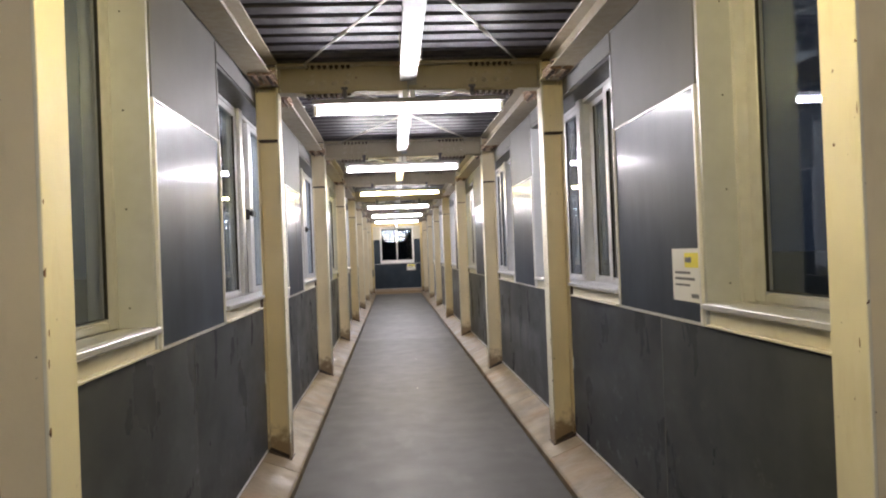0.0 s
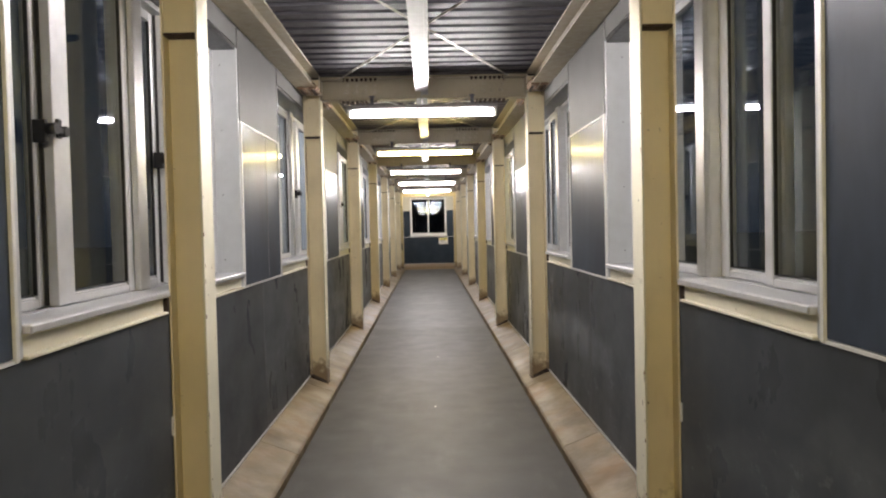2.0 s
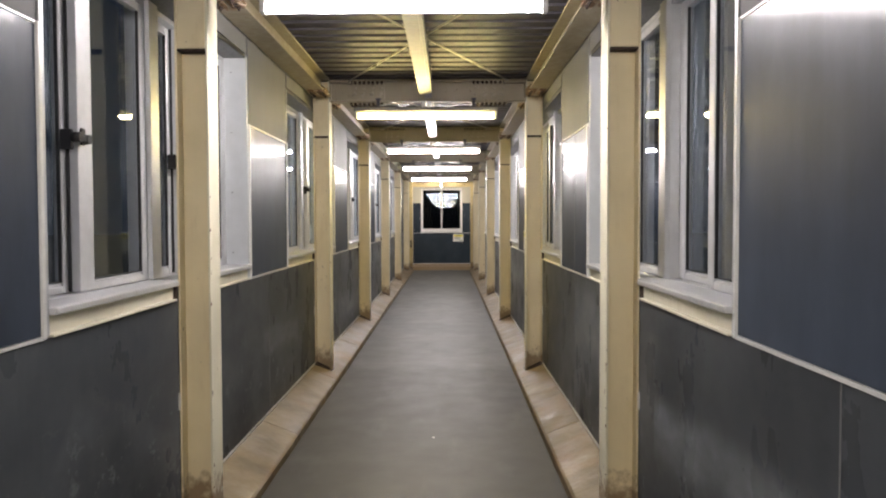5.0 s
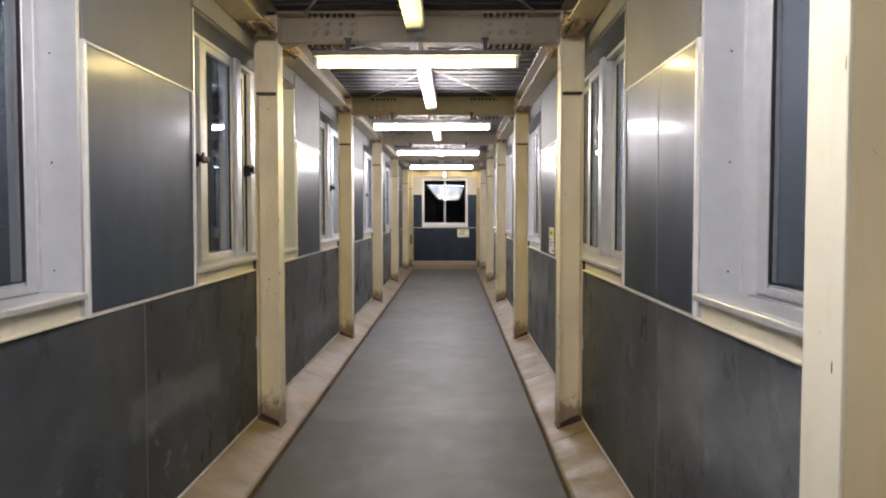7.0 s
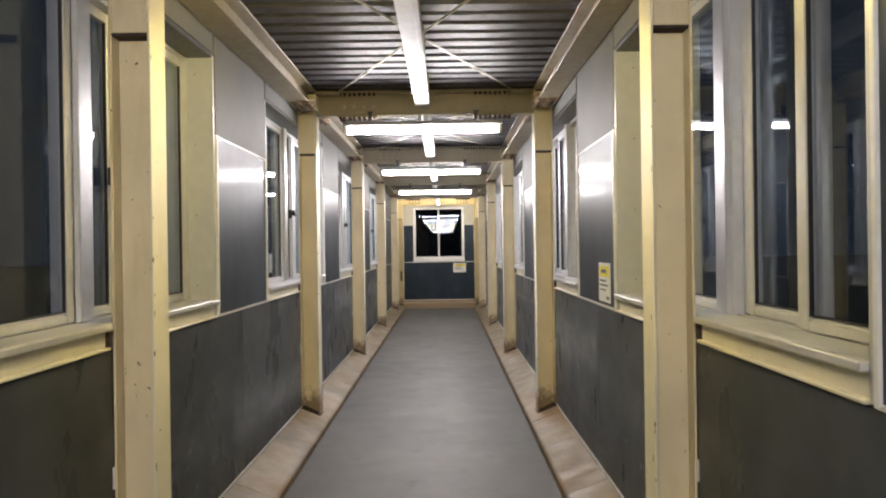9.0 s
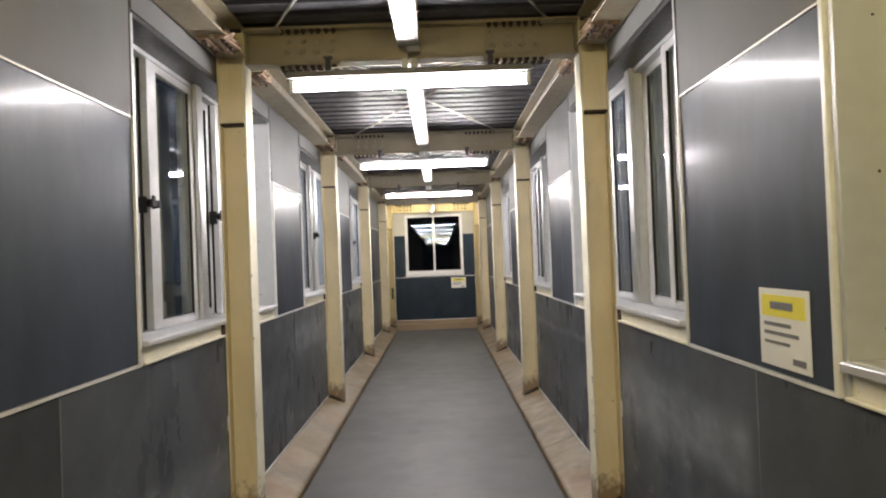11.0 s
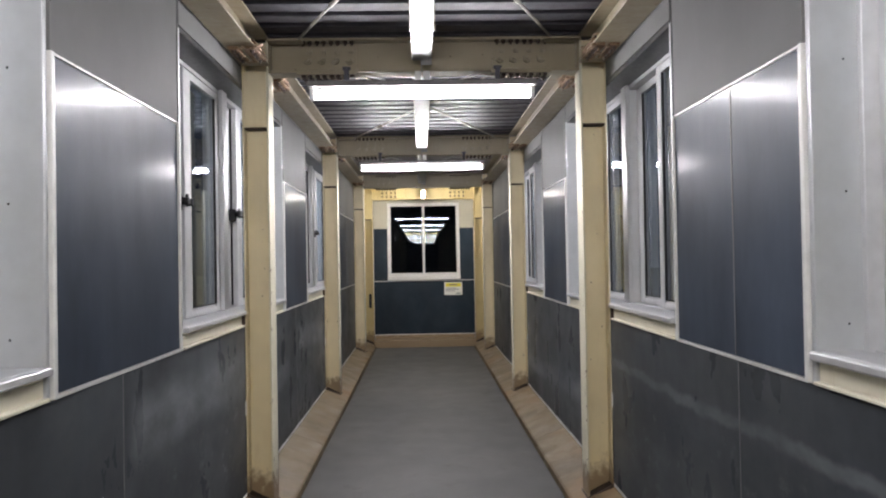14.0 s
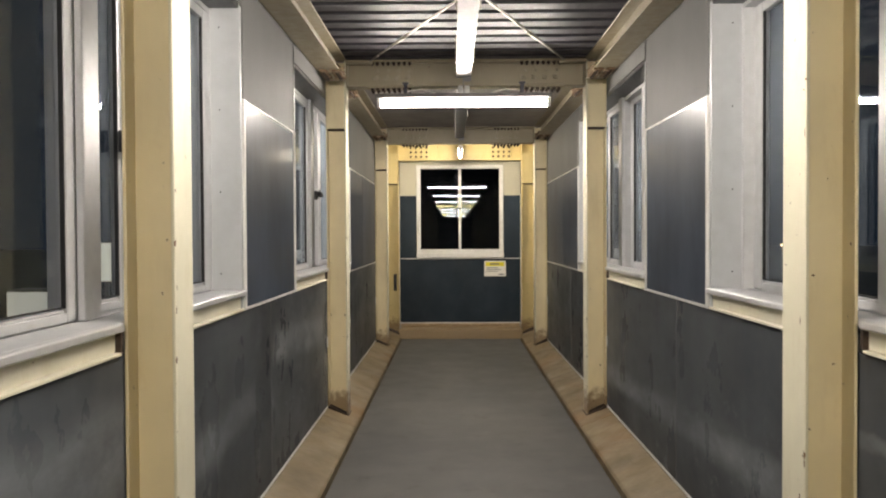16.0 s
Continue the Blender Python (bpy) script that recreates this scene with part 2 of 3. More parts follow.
STEEL = simple("dull_steel", (0.30, 0.28, 0.25), 0.45, 0.7, 0.2, 30.0)
HOUSING = simple("lamp_housing", (0.16, 0.155, 0.15), 0.55, 0.0, 0.1)
# dark rust; also colours the shadow strip under the column head plates
RUST_AND_SHADE = simple("dark_rust_and_shade", (0.042, 0.027, 0.020), 0.85, 0.0, 0.5, 40.0)
RUST_BROWN = simple("brown_rust", (0.15, 0.080, 0.038), 0.85, 0.0, 0.5, 60.0)
GAP = simple("dark_gap", (0.035, 0.024, 0.017), 0.9)
PAPER = simple("white_paper", (0.78, 0.77, 0.72), 0.6, 0.0, 0.03, 6.0)
YELLOW = simple("yellow_ink", (0.80, 0.70, 0.05), 0.6, 0.0, 0.04, 6.0)
INK = simple("grey_ink", (0.16, 0.16, 0.16), 0.7)
NIGHT = simple("night_ground", (0.03, 0.032, 0.03), 0.9, 0.0, 0.4, 0.4)
BACKING = simple("wall_core", (0.35, 0.34, 0.32), 0.8)


def floor_material():
    m, n, l, b = node_material("grey_floor_sheet")
    base = ramp(n, l, noise_node(n, l, 1.1, 5, 0.55), ((0.3, (0.072, 0.073, 0.073)), (0.5, (0.090, 0.090, 0.088)), (0.72, (0.110, 0.108, 0.103))))
    worn = ramp(n, l, noise_node(n, l, 3.0, 5, 0.6), ((0.58, grey(0)), (0.75, grey(0.4))))
    base = mix(n, l, worn, base, (0.145, 0.138, 0.126))
    stain = ramp(n, l, noise_node(n, l, 5.5, 7, 0.7), ((0.57, grey(0)), (0.70, grey(0.6))))
    base = mix(n, l, stain, base, (0.052, 0.045, 0.038))
    geo = n.new("ShaderNodeNewGeometry")
    sep = n.new("ShaderNodeSeparateXYZ")
    l.new(geo.outputs["Position"], sep.inputs[0])
    ragged = arith(n, l, "ADD", sep.outputs["Y"], arith(n, l, "MULTIPLY", noise_node(n, l, 2.4, 5, 0.6), 0.9))
    old = span(n, l, ragged, 12.95, 12.55)
    base = mix(n, l, arith(n, l, "MULTIPLY", old, 0.85), base, (0.052, 0.050, 0.046))
    tracks = ramp(n, l, noise_node(n, l, 3.4, 6, 0.62, (1.3, 0.35, 1)), ((0.56, grey(0)), (0.70, grey(0.32))))
    base = mix(n, l, tracks, base, (0.125, 0.121, 0.113))
    grit = ramp(n, l, noise_node(n, l, 240.0, 2), ((0.3, grey(0.86)), (0.7, grey(1.12))))
    base = mix(n, l, 1.0, base, grit, "MULTIPLY")
    l.new(base, b.inputs["Base Color"])
    l.new(ramp(n, l, noise_node(n, l, 4.0, 5), ((0.3, grey(0.52)), (0.7, grey(0.62)))), b.inputs["Roughness"])
    bump(n, l, b, noise_node(n, l, 320.0, 2), 0.08, 0.002)
    return m


def kerb_material():
    """Beige painted concrete, damp and rust-stained, blotched block by block."""
    m, n, l, b = node_material("stained_concrete")
    base = ramp(n, l, noise_node(n, l, 3.0, 6, 0.6, (1, 1, 1), 5.0), ((0.3, (0.140, 0.098, 0.052)), (0.5, (0.195, 0.146, 0.084)), (0.72, (0.26, 0.208, 0.132))))
    rusty = ramp(n, l, noise_node(n, l, 1.3, 4, 0.55, (1, 1, 1), 19.0), ((0.50, grey(0)), (0.66, grey(0.65))))
    base = mix(n, l, rusty, base, (0.25, 0.135, 0.055))
    damp = ramp(n, l, noise_node(n, l, 2.1, 5, 0.6, (1, 0.8, 1), 29.0), ((0.55, grey(0)), (0.68, grey(0.55))))
    base = mix(n, l, damp, base, (0.10, 0.070, 0.042))
    spots = ramp(n, l, noise_node(n, l, 17.0, 6, 0.7), ((0.6, grey(0)), (0.75, grey(0.6))))
    base = mix(n, l, spots, base, (0.13, 0.085, 0.05))
    l.new(base, b.inputs["Base Color"])
    l.new(ramp(n, l, noise_node(n, l, 5.0, 5), ((0.35, grey(0.46)), (0.65, grey(0.72)))), b.inputs["Roughness"])
    bump(n, l, b, noise_node(n, l, 26.0, 5), 0.45, 0.008)
    return m


def glass_material(name, wires, head_on=0.04, tint=(0.90, 0.92, 0.95)):
    """Pane: clear, with a reflection that grows towards grazing angles, a little dirt and, if wired, a fine diagonal mesh."""
    m, n, l, b = node_material(name)
    n.remove(b)
    clear = n.new("ShaderNodeBsdfTransparent")
    clear.inputs["Color"].default_value = (*tint, 1)
    gloss = n.new("ShaderNodeBsdfGlossy")
    gloss.inputs["Roughness"].default_value = 0.0
    gloss.inputs["Color"].default_value = (0.80, 0.90, 1.0, 1)
    facing = n.new("ShaderNodeLayerWeight")
    facing.inputs["Blend"].default_value = 0.5
    mirror = arith(n, l, "ADD", arith(n, l, "MULTIPLY", arith(n, l, "POWER", facing.outputs["Facing"], 5.0), 1.0 - head_on), head_on, True)
    both = n.new("ShaderNodeMixShader")
    l.new(mirror, both.inputs[0])
    l.new(clear.outputs[0], both.inputs[1])
    l.new(gloss.outputs[0], both.inputs[2])
    film = n.new("ShaderNodeBsdfDiffuse")
    film.inputs["Color"].default_value = (0.15, 0.18, 0.20, 1)
    dirty = n.new("ShaderNodeMixShader")
    haze = ramp(n, l, noise_node(n, l, 2.2, 6, 0.65), ((0.35, grey(0.001)), (0.7, grey(0.008))))
    if wires:
        geo = n.new("ShaderNodeNewGeometry")
        mp = n.new("ShaderNodeMapping")
        mp.inputs["Rotation"].default_value = (radians(42), 0, 0)
        l.new(geo.outputs["Position"], mp.inputs["Vector"])
        wave = n.new("ShaderNodeTexWave")
        wave.bands_direction = "Y"
        wave.inputs["Scale"].default_value = 18.0
        l.new(mp.outputs["Vector"], wave.inputs["Vector"])
        thin = ramp(n, l, wave.outputs["Fac"], ((0.86, grey(0)), (0.96, grey(0.06))))
        haze = mix(n, l, 1.0, haze, thin, "ADD")
    l.new(haze, dirty.inputs[0])
    l.new(both.outputs[0], dirty.inputs[1])
    l.new(film.outputs[0], dirty.inputs[2])
    l.new(dirty.outputs[0], n["Material Output"].inputs["Surface"])
    return m


def tube_material(name, col, power):
    m, n, l, b = node_material(name)
    b.inputs["Base Color"].default_value = (0.9, 0.9, 0.9, 1)
    b.inputs["Emission Color"].default_value = (*col, 1)
    b.inputs["Emission Strength"].default_value = power
    return m


FLOOR = floor_material()
KERB = kerb_material()
WIRED = glass_material("wired_glass", True)
THIN_GLASS = glass_material("end_window_glass", False, 0.014, (0.10, 0.12, 0.16))
COOL_TUBE = tube_material("cool_white_tube", (0.97, 0.97, 1.0), TUBE_POWER)
WARM_TUBE = tube_material("warm_white_tube", (1.0, 0.83, 0.34), TUBE_POWER * 0.62)


# ---- mesh helpers ----
def boxes(*pairs, bevel=0.0):
    """One bmesh of axis-aligned boxes, each given by two corners, with softened edges."""
    bm = bmesh.new()
    for a, b in pairs:
        lo = [min(p, q) for p, q in zip(a, b)]
        hi = [max(p, q) for p, q in zip(a, b)]
        v = [bm.verts.new((x, y, z)) for z in (lo[2], hi[2]) for y in (lo[1], hi[1]) for x in (lo[0], hi[0])]
        for f in ((0, 2, 3, 1), (4, 5, 7, 6), (0, 1, 5, 4), (2, 6, 7, 3), (0, 4, 6, 2), (1, 3, 7, 5)):
            bm.faces.new([v[i] for i in f])
    if bevel:
        bmesh.ops.bevel(bm, geom=bm.edges[:], offset=bevel, segments=1, affect="EDGES", clamp_overlap=True)
    return bm


def tube_between(a, b, r, sides=10):
    bm = bmesh.new()
    a, b = Vector(a), Vector(b)
    m = Matrix.Translation((a + b) / 2) @ (b - a).to_track_quat("Z", "Y").to_matrix().to_4x4()
    bmesh.ops.create_cone(bm, cap_ends=True, segments=sides, radius1=r, radius2=r, depth=(b - a).length, matrix=m)
    for f in bm.faces:
        f.smooth = len(f.verts) == 4 and sides > 6
    return bm


def merged(*bms):
    out = bmesh.new()
    for b in bms:
        me = bpy.data.meshes.new("tmp")
        b.to_mesh(me)
        b.free()
        out.from_mesh(me)
        bpy.data.meshes.remove(me)
    return out


def mesh_of(name, bm, material):
    me = bpy.data.meshes.new(name)
    bmesh.ops.recalc_face_normals(bm, faces=bm.faces[:])
    bm.to_mesh(me)
    bm.free()
    me.materials.append(material)
    return me


def part(name, bm, material, parent, label=""):
    ob = new(name, mesh_of(name, bm, material))
    ob.parent = parent
    return tagged(ob, label)


def again(name, mesh, place, parent):
    ob = new(name, mesh)
    ob.parent = parent
    ob.matrix_basis = place
    return ob


def thing(name, y, label, category, group="", kind="", x=0.0, z=0.0):
    ob = new(name)
    ob.empty_display_size = 0.1
    ob.matrix_basis = pose(x, y, z)
    return tagged(ob, label, category, group, kind)


def bolt_mesh(name, material):
    bm = bmesh.new()
    bmesh.ops.create_cone(bm, cap_ends=True, segments=6, radius1=0.0165, radius2=0.0155, depth=0.016, matrix=Matrix.Translation((0, 0, 0.007)))
    bmesh.ops.create_cone(bm, cap_ends=True, segments=6, radius1=0.009, radius2=0.008, depth=0.014, matrix=Matrix.Translation((0, 0, 0.021)))
    return mesh_of(name, bm, material)


def screw_mesh():
    bm = bmesh.new()
    bmesh.ops.create_cone(bm, cap_ends=True, segments=8, radius1=0.0036, radius2=0.0025, depth=0.002, matrix=Matrix.Translation((0, 0, 0.001)))
    return mesh_of("screw", bm, BLACK)


SCREW = screw_mesh()
BOLT = bolt_mesh("bolt", CREAM_DIMMED)
RUSTY_BOLT = bolt_mesh("rusty_bolt", RUST_AND_SHADE)

# ---- large structure ----
Y0, Y1 = START, END
floor = tagged(new("floor", mesh_of("floor", boxes(((-0.766, Y0, -0.12), (0.766, Y1, 0.0))), FLOOR)), "dark grey worn floor sheet of the passage", "floor", kind="structure")
slab = tagged(new("floor_slab", mesh_of("floor_slab", boxes(((-1.26, Y0, -0.30), (1.26, Y1 + 0.2, -0.121))), GAP)), "dark slab under the passage floor", "floor", kind="structure")


def kerb(side):
    """Sloping concrete ledge along the wall, cast in lengths with open joints."""
    inner = 0.779
    run = thing("kerb_left" if side < 0 else "kerb_right", 0, "stained beige concrete ledge along the wall", "kerb", kind="structure")
    y, i = Y0, 0
    while y < Y1 - 0.05:
        e = min(y + L / 2, Y1)
        bm = bmesh.new()
        prof = [(inner, -0.12), (inner, 0.022), (inner + 0.012, 0.034), (WALL + 0.012, 0.120), (WALL + 0.012, -0.12)]
        rings = []
        for yy in (y + 0.003, e - 0.003):
            rings.append([bm.verts.new((side * px, yy, pz)) for px, pz in prof])
        bm.faces.new(rings[0])
        bm.faces.new(rings[1][::-1])
        for j in range(5):
            bm.faces.new([rings[0][j], rings[1][j], rings[1][(j + 1) % 5], rings[0][(j + 1) % 5]])
        part("kerb_block", bm, KERB, run)
        y, i = e, i + 1


kerb(-1)
kerb(1)


def decking():
    """Ribbed roof sheet, ribs across the passage, up to the last full bay."""
    bm = bmesh.new()
    pitch, y = 0.176, Y0
    prof = []
    stop = portal_y(6) + 0.075
    while y < stop:
        prof += [(y, DECK), (y + 0.112, DECK), (y + 0.126, DECK + 0.05), (y + 0.162, DECK + 0.05)]
        y += pitch
    rows = [[bm.verts.new((x, py, pz)) for x in (-1.2, -0.6, 0, 0.6, 1.2)] for py, pz in prof]
    for a, b in zip(rows, rows[1:]):
        for j in range(4):
            bm.faces.new((a[j], b[j], b[j + 1], a[j + 1]))
    return bm


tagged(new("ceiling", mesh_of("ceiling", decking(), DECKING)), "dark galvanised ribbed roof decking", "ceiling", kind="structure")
tagged(new("ceiling_end", mesh_of("ceiling_end", boxes(((-1.2, portal_y(6) + 0.08, DECK), (1.2, END + 0.2, DECK + 0.04))), SOFFIT)), "flat grey soffit over the last bay", "ceiling", kind="structure")
tagged(new("roof", mesh_of("roof", boxes(((-1.3, Y0 - 0.1, DECK + 0.08), (1.3, END + 0.2, DECK + 0.14))), BACKING)), "plain roof slab above the decking", "roof", kind="structure")

WINDOWS = range(FIRST, 7)
JOINTED = {(1, 2), (1, 4), (-1, 1)}   # bays whose upper sheet is in two pieces


def wall(side):
    """One side wall: a core with the window openings cut out, faced with sheet panels."""
    name = "wall_left" if side < 0 else "wall_right"
    core = []
    x0, x1 = side * (WALL + 0.014), side * (WALL + 0.22)
    core.append(((x0, Y0, -0.12), (x1, END + 0.2, SILL - 0.012)))
    core.append(((x0, Y0, HEAD + 0.012), (x1, END + 0.2, DECK + 0.08)))
    edges = [Y0]
    for k in WINDOWS:
        edges += [portal_y(k) + WIN_A - 0.012, portal_y(k) + WIN_B + 0.012]
    edges.append(END + 0.2)
    for a, b in zip(edges[0::2], edges[1::2]):
        core.append(((x0, a, SILL - 0.012), (x1, b, HEAD + 0.012)))
    body = tagged(new(name, mesh_of(name, boxes(*core), BACKING)), "side wall faced with slate and pale grey sheet panels", "wall", kind="structure")
    xa, xb = side * WALL, side * (WALL + 0.013)
    g = 0.002

    def sheet(kind, a, b, z0, z1, mat, label=""):
        part(kind, boxes(((xa, a + g, z0), (xb, b - g, z1)), bevel=0.0012), mat, body, label)

    def strip(a, b, z0, z1, out=0.005):
        part("trim_strip", boxes(((side * (WALL - out), a, z0), (xb, b, z1))), TRIM, body, "thin white trim")

    for k in range(FIRST - 1, 8):
        y = portal_y(k)
        # lower sheets, jointed behind the columns and once in the bay
        for a, b in ((0.07, 1.69), (1.69, L + 0.07)):
            lo, hi = max(y + a, Y0), min(y + b, END)
            if hi - lo > 0.05:
                sheet("lower_panel", lo, hi, 0.133, SILL - 0.008, DARK_LOW if side < 0 else DUSTY)
                strip(lo, hi, 0.121, 0.131, 0.004)
                if a < 1.0 and hi < END - 0.1:
                    part("joint_strip", boxes(((side * (WALL - 0.0015), hi - 0.003, 0.133), (xb, hi + 0.003, SILL - 0.008))), JOINT, body)
    for a, b in zip(edges[0::2], edges[1::2]):
        a, b = a + 0.012, min(b - 0.012, END)
        joints = [a]
        if b - a > 1.6:
            joints += [a + 1.0 * i for i in range(1, int((b - a) / 1.0) + 1) if a + i < b - 0.3]
        elif (side, round((a - WIN_B - P0) / L)) in JOINTED:
            joints.append(a + (0.485 if side > 0 else 0.66))
        joints.append(b)
        for p, q in zip(joints, joints[1:]):
            sheet("upper_panel", p, q, SILL + 0.006, 1.942, DARK)
            if q < b - 0.01:
                part("joint_strip", boxes(((side * (WALL - 0.0015), q - 0.003, SILL + 0.006), (xb, q + 0.003, 1.942))), JOINT, body)
        sheet("pale_panel", a, b, 1.953, 2.46, PALE)
        strip(a, b, SILL - 0.006, SILL + 0.004)
        strip(a, b, 1.944, 1.951, 0.003)
        for e in (a, b):
            if e not in (Y0, END):
                part("corner_trim", boxes(((side * (WALL - 0.009), e - (0.006 if e == a else 0.013), SILL - 0.004), (xb, e + (0.013 if e == a else 0.006), 1.951)), bevel=0.002), TRIM, body, "white corner trim")
                part("corner_trim", boxes(((side * (WALL - 0.004), e - 0.004, 1.952), (xb, e + 0.004, HEAD + 0.01))), PALE, body)
    for k in WINDOWS:
        a, b = portal_y(k) + WIN_A, portal_y(k) + WIN_B
        sheet("lintel_panel", a, b, HEAD + 0.012, 2.46, PALE)
    return body


wall(-1)
wall(1)

# ---- windows ----
def sash_parts(s, w, p, q, x, near, far):
    """One sliding sash from p to q along the wall: stiles, rails, pane and gaskets."""
    z0, z1, d = 1.127, HEAD - 0.036, 0.032
    sash = part("sash", boxes(((s * x, p, z0), (s * (x + d), p + near, z1)), ((s * x, q - far, z0), (s * (x + d), q, z1)), bevel=0.0025), ALU, w)
    part("bottom_rail", boxes(((s * (x + 0.002), p + near, z0), (s * (x + d), q - far, z0 + 0.026)), ((s * (x + 0.010), p + near, z0 + 0.026), (s * (x + d), q - far, z0 + 0.034)), bevel=0.0015), ALU, sash)
    part("top_rail", boxes(((s * (x + 0.002), p + near, z1 - 0.038), (s * (x + d), q - far, z1)), bevel=0.0015), ALU, sash)
    gx = x + 0.016
    pane = part("pane", boxes(((s * gx, p + near - 0.004, z0 + 0.034), (s * (gx + 0.005), q - far + 0.004, z1 - 0.034))), WIRED, sash)
    pane.visible_shadow = False
    part("gasket", boxes(((s * (x + 0.004), p + near, z0 + 0.038), (s * gx, p + near + 0.005, z1 - 0.038)), ((s * (x + 0.004), q - far - 0.005, z0 + 0.038), (s * gx, q - far, z1 - 0.038)), ((s * (x + 0.011), p + near + 0.005, z0 + 0.038), (s * gx, q - far - 0.005, z0 + 0.043))), BLACK, sash, "black rubber gasket")
    return sash


def window(side, k):
    """Two pairs of sliding sashes either side of a mullion, set in a deep reveal behind a column."""
    w = thing("window_%d" % (2 * (k - FIRST) + (1 if side < 0 else 2)), portal_y(k), "aluminium sliding window with dark night panes in a deep reveal", "window", "windows of the passage", "structure")
    a, b = WIN_A, WIN_B
    s = side
    xo, xi = WALL + 0.235, WALL + 0.0
    # reveal lining
    part("jamb_lining", boxes(((s * xi, b - 0.012, SILL), (s * xo, b + 0.010, HEAD)), bevel=0.002), ALU_WHITE, w)
    part("jamb_lining", boxes(((s * xi, a - 0.010, SILL), (s * xo, a + 0.012, HEAD)), bevel=0.002), ALU_WHITE, w)
    part("head_lining", boxes(((s * (xi + 0.004), a + 0.013, HEAD - 0.012), (s * xo, b - 0.013, HEAD + 0.011)), bevel=0.002), ALU_SHADED, w, "aluminium head lining, coloured dark for its shaded underside")
    sill = part("window_sill", boxes(((s * (WALL + 0.006), a + 0.013, 1.104), (s * (WALL + 0.127), b - 0.013, 1.124)), bevel=0.002), ALU, w, "aluminium sill")
    for p, q in ((a + 0.013, -0.035), (0.165, b - 0.013)):
        part("sill_nose", boxes(((s * (WALL - 0.022), p, 1.101), (s * (WALL + 0.0055), q, 1.1245)), bevel=0.004), ALU, sill)
        part("sill_apron", boxes(((s * (WALL + 0.006), p, SILL + 0.006), (s * (WALL + 0.03), q, 1.103)), ((s * (WALL - 0.012), p, SILL - 0.004), (s * (WALL + 0.03), q, SILL + 0.005)), bevel=0.0015), CREAM_TRIM, w, "cream painted apron")
    part("bracket", boxes(((s * (WALL - 0.010), -0.033, SILL + 0.004), (s * (WALL + 0.03), -0.020, 1.102)), bevel=0.002), RUST_AND_SHADE, w, "rusty bracket beside the column")
    for zz in (1.195, 1.546, 1.898, 2.25):
        again("screw", SCREW, pose(s * (WALL + 0.090), b - 0.012, zz, 90), w)
    # outer frame with its sliding tracks
    f0, f1 = WALL + 0.128, WALL + 0.220
    part("frame", boxes(((s * f0, a + 0.012, 1.104), (s * f1, a + 0.034, HEAD - 0.013)), ((s * f0, b - 0.034, 1.104), (s * f1, b - 0.012, HEAD - 0.013)), ((s * f0, a + 0.034, HEAD - 0.035), (s * f1, b - 0.034, HEAD - 0.013)), bevel=0.002), ALU, w)
    part("track", boxes(((s * f0, a + 0.034, 1.104), (s * f1, b - 0.034, 1.116)), ((s * (f0 + 0.018), a + 0.034, 1.116), (s * (f0 + 0.022), b - 0.034, 1.126)), ((s * (f0 + 0.060), a + 0.034, 1.116), (s * (f0 + 0.064), b - 0.034, 1.126))), ALU, w, "aluminium double track")
    part("mullion", boxes(((s * (WALL + 0.104), 0.004, 1.125), (s * (WALL + 0.127), 0.102, HEAD - 0.013)), ((s * (WALL + 0.127), 0.020, 1.117), (s * f1, 0.056, HEAD - 0.036)), bevel=0.003), ALU, w)
    front, rear = WALL + 0.130, WALL + 0.172
    for (p, q), m in (((a + 0.034, 0.020), -0.60 if s < 0 else -0.47), ((0.058, b - 0.034), 0.42 if s < 0 else 0.60)):
        if s < 0:
            # the far sash of each pair slides in front
            sash_parts(s, w, p, m + 0.048, rear, 0.054, 0.085)
            sash_parts(s, w, m, q, front, 0.110, 0.062)
            part("seal_strip", boxes(((s * (rear - 0.012), m - 0.006, 1.130), (s * (rear - 0.001), m - 0.001, HEAD - 0.037))), BLACK, w, "black brush seal")
        else:
            # the near sash of each pair slides in front
            sash_parts(s, w, m - 0.060, q, rear, 0.062, 0.080)
            sash_parts(s, w, p, m, front, 0.062, 0.060)
        if s < 0:
            x = s * front
            part("catch", merged(boxes(((x + 0.001, m + 0.010, 1.65), (x + 0.010, m + 0.040, 1.71)), bevel=0.003), tube_between((x + 0.008, m + 0.026, 1.67), (x + 0.032, m + 0.026, 1.67), 0.017, 12), boxes(((x + 0.016, m - 0.035, 1.660), (x + 0.028, m + 0.030, 1.680)), bevel=0.003), tube_between((x + 0.004, m - 0.045, 1.672), (x + 0.034, m - 0.045, 1.672), 0.018, 12), boxes(((x - 0.038, m - 0.055, 1.63), (x + 0.004, m - 0.036, 1.70)), bevel=0.003)), BLACK, w, "black window catch")
    return w


first = {}
for k in WINDOWS:
    for side in (-1, 1):
        if side not in first:
            first[side] = window(side, k)
        else:
            c = copy_thing(first[side], pose(0, portal_y(k), 0))
            c.name = "window_%d" % (2 * (k - FIRST) + (1 if side < 0 else 2))


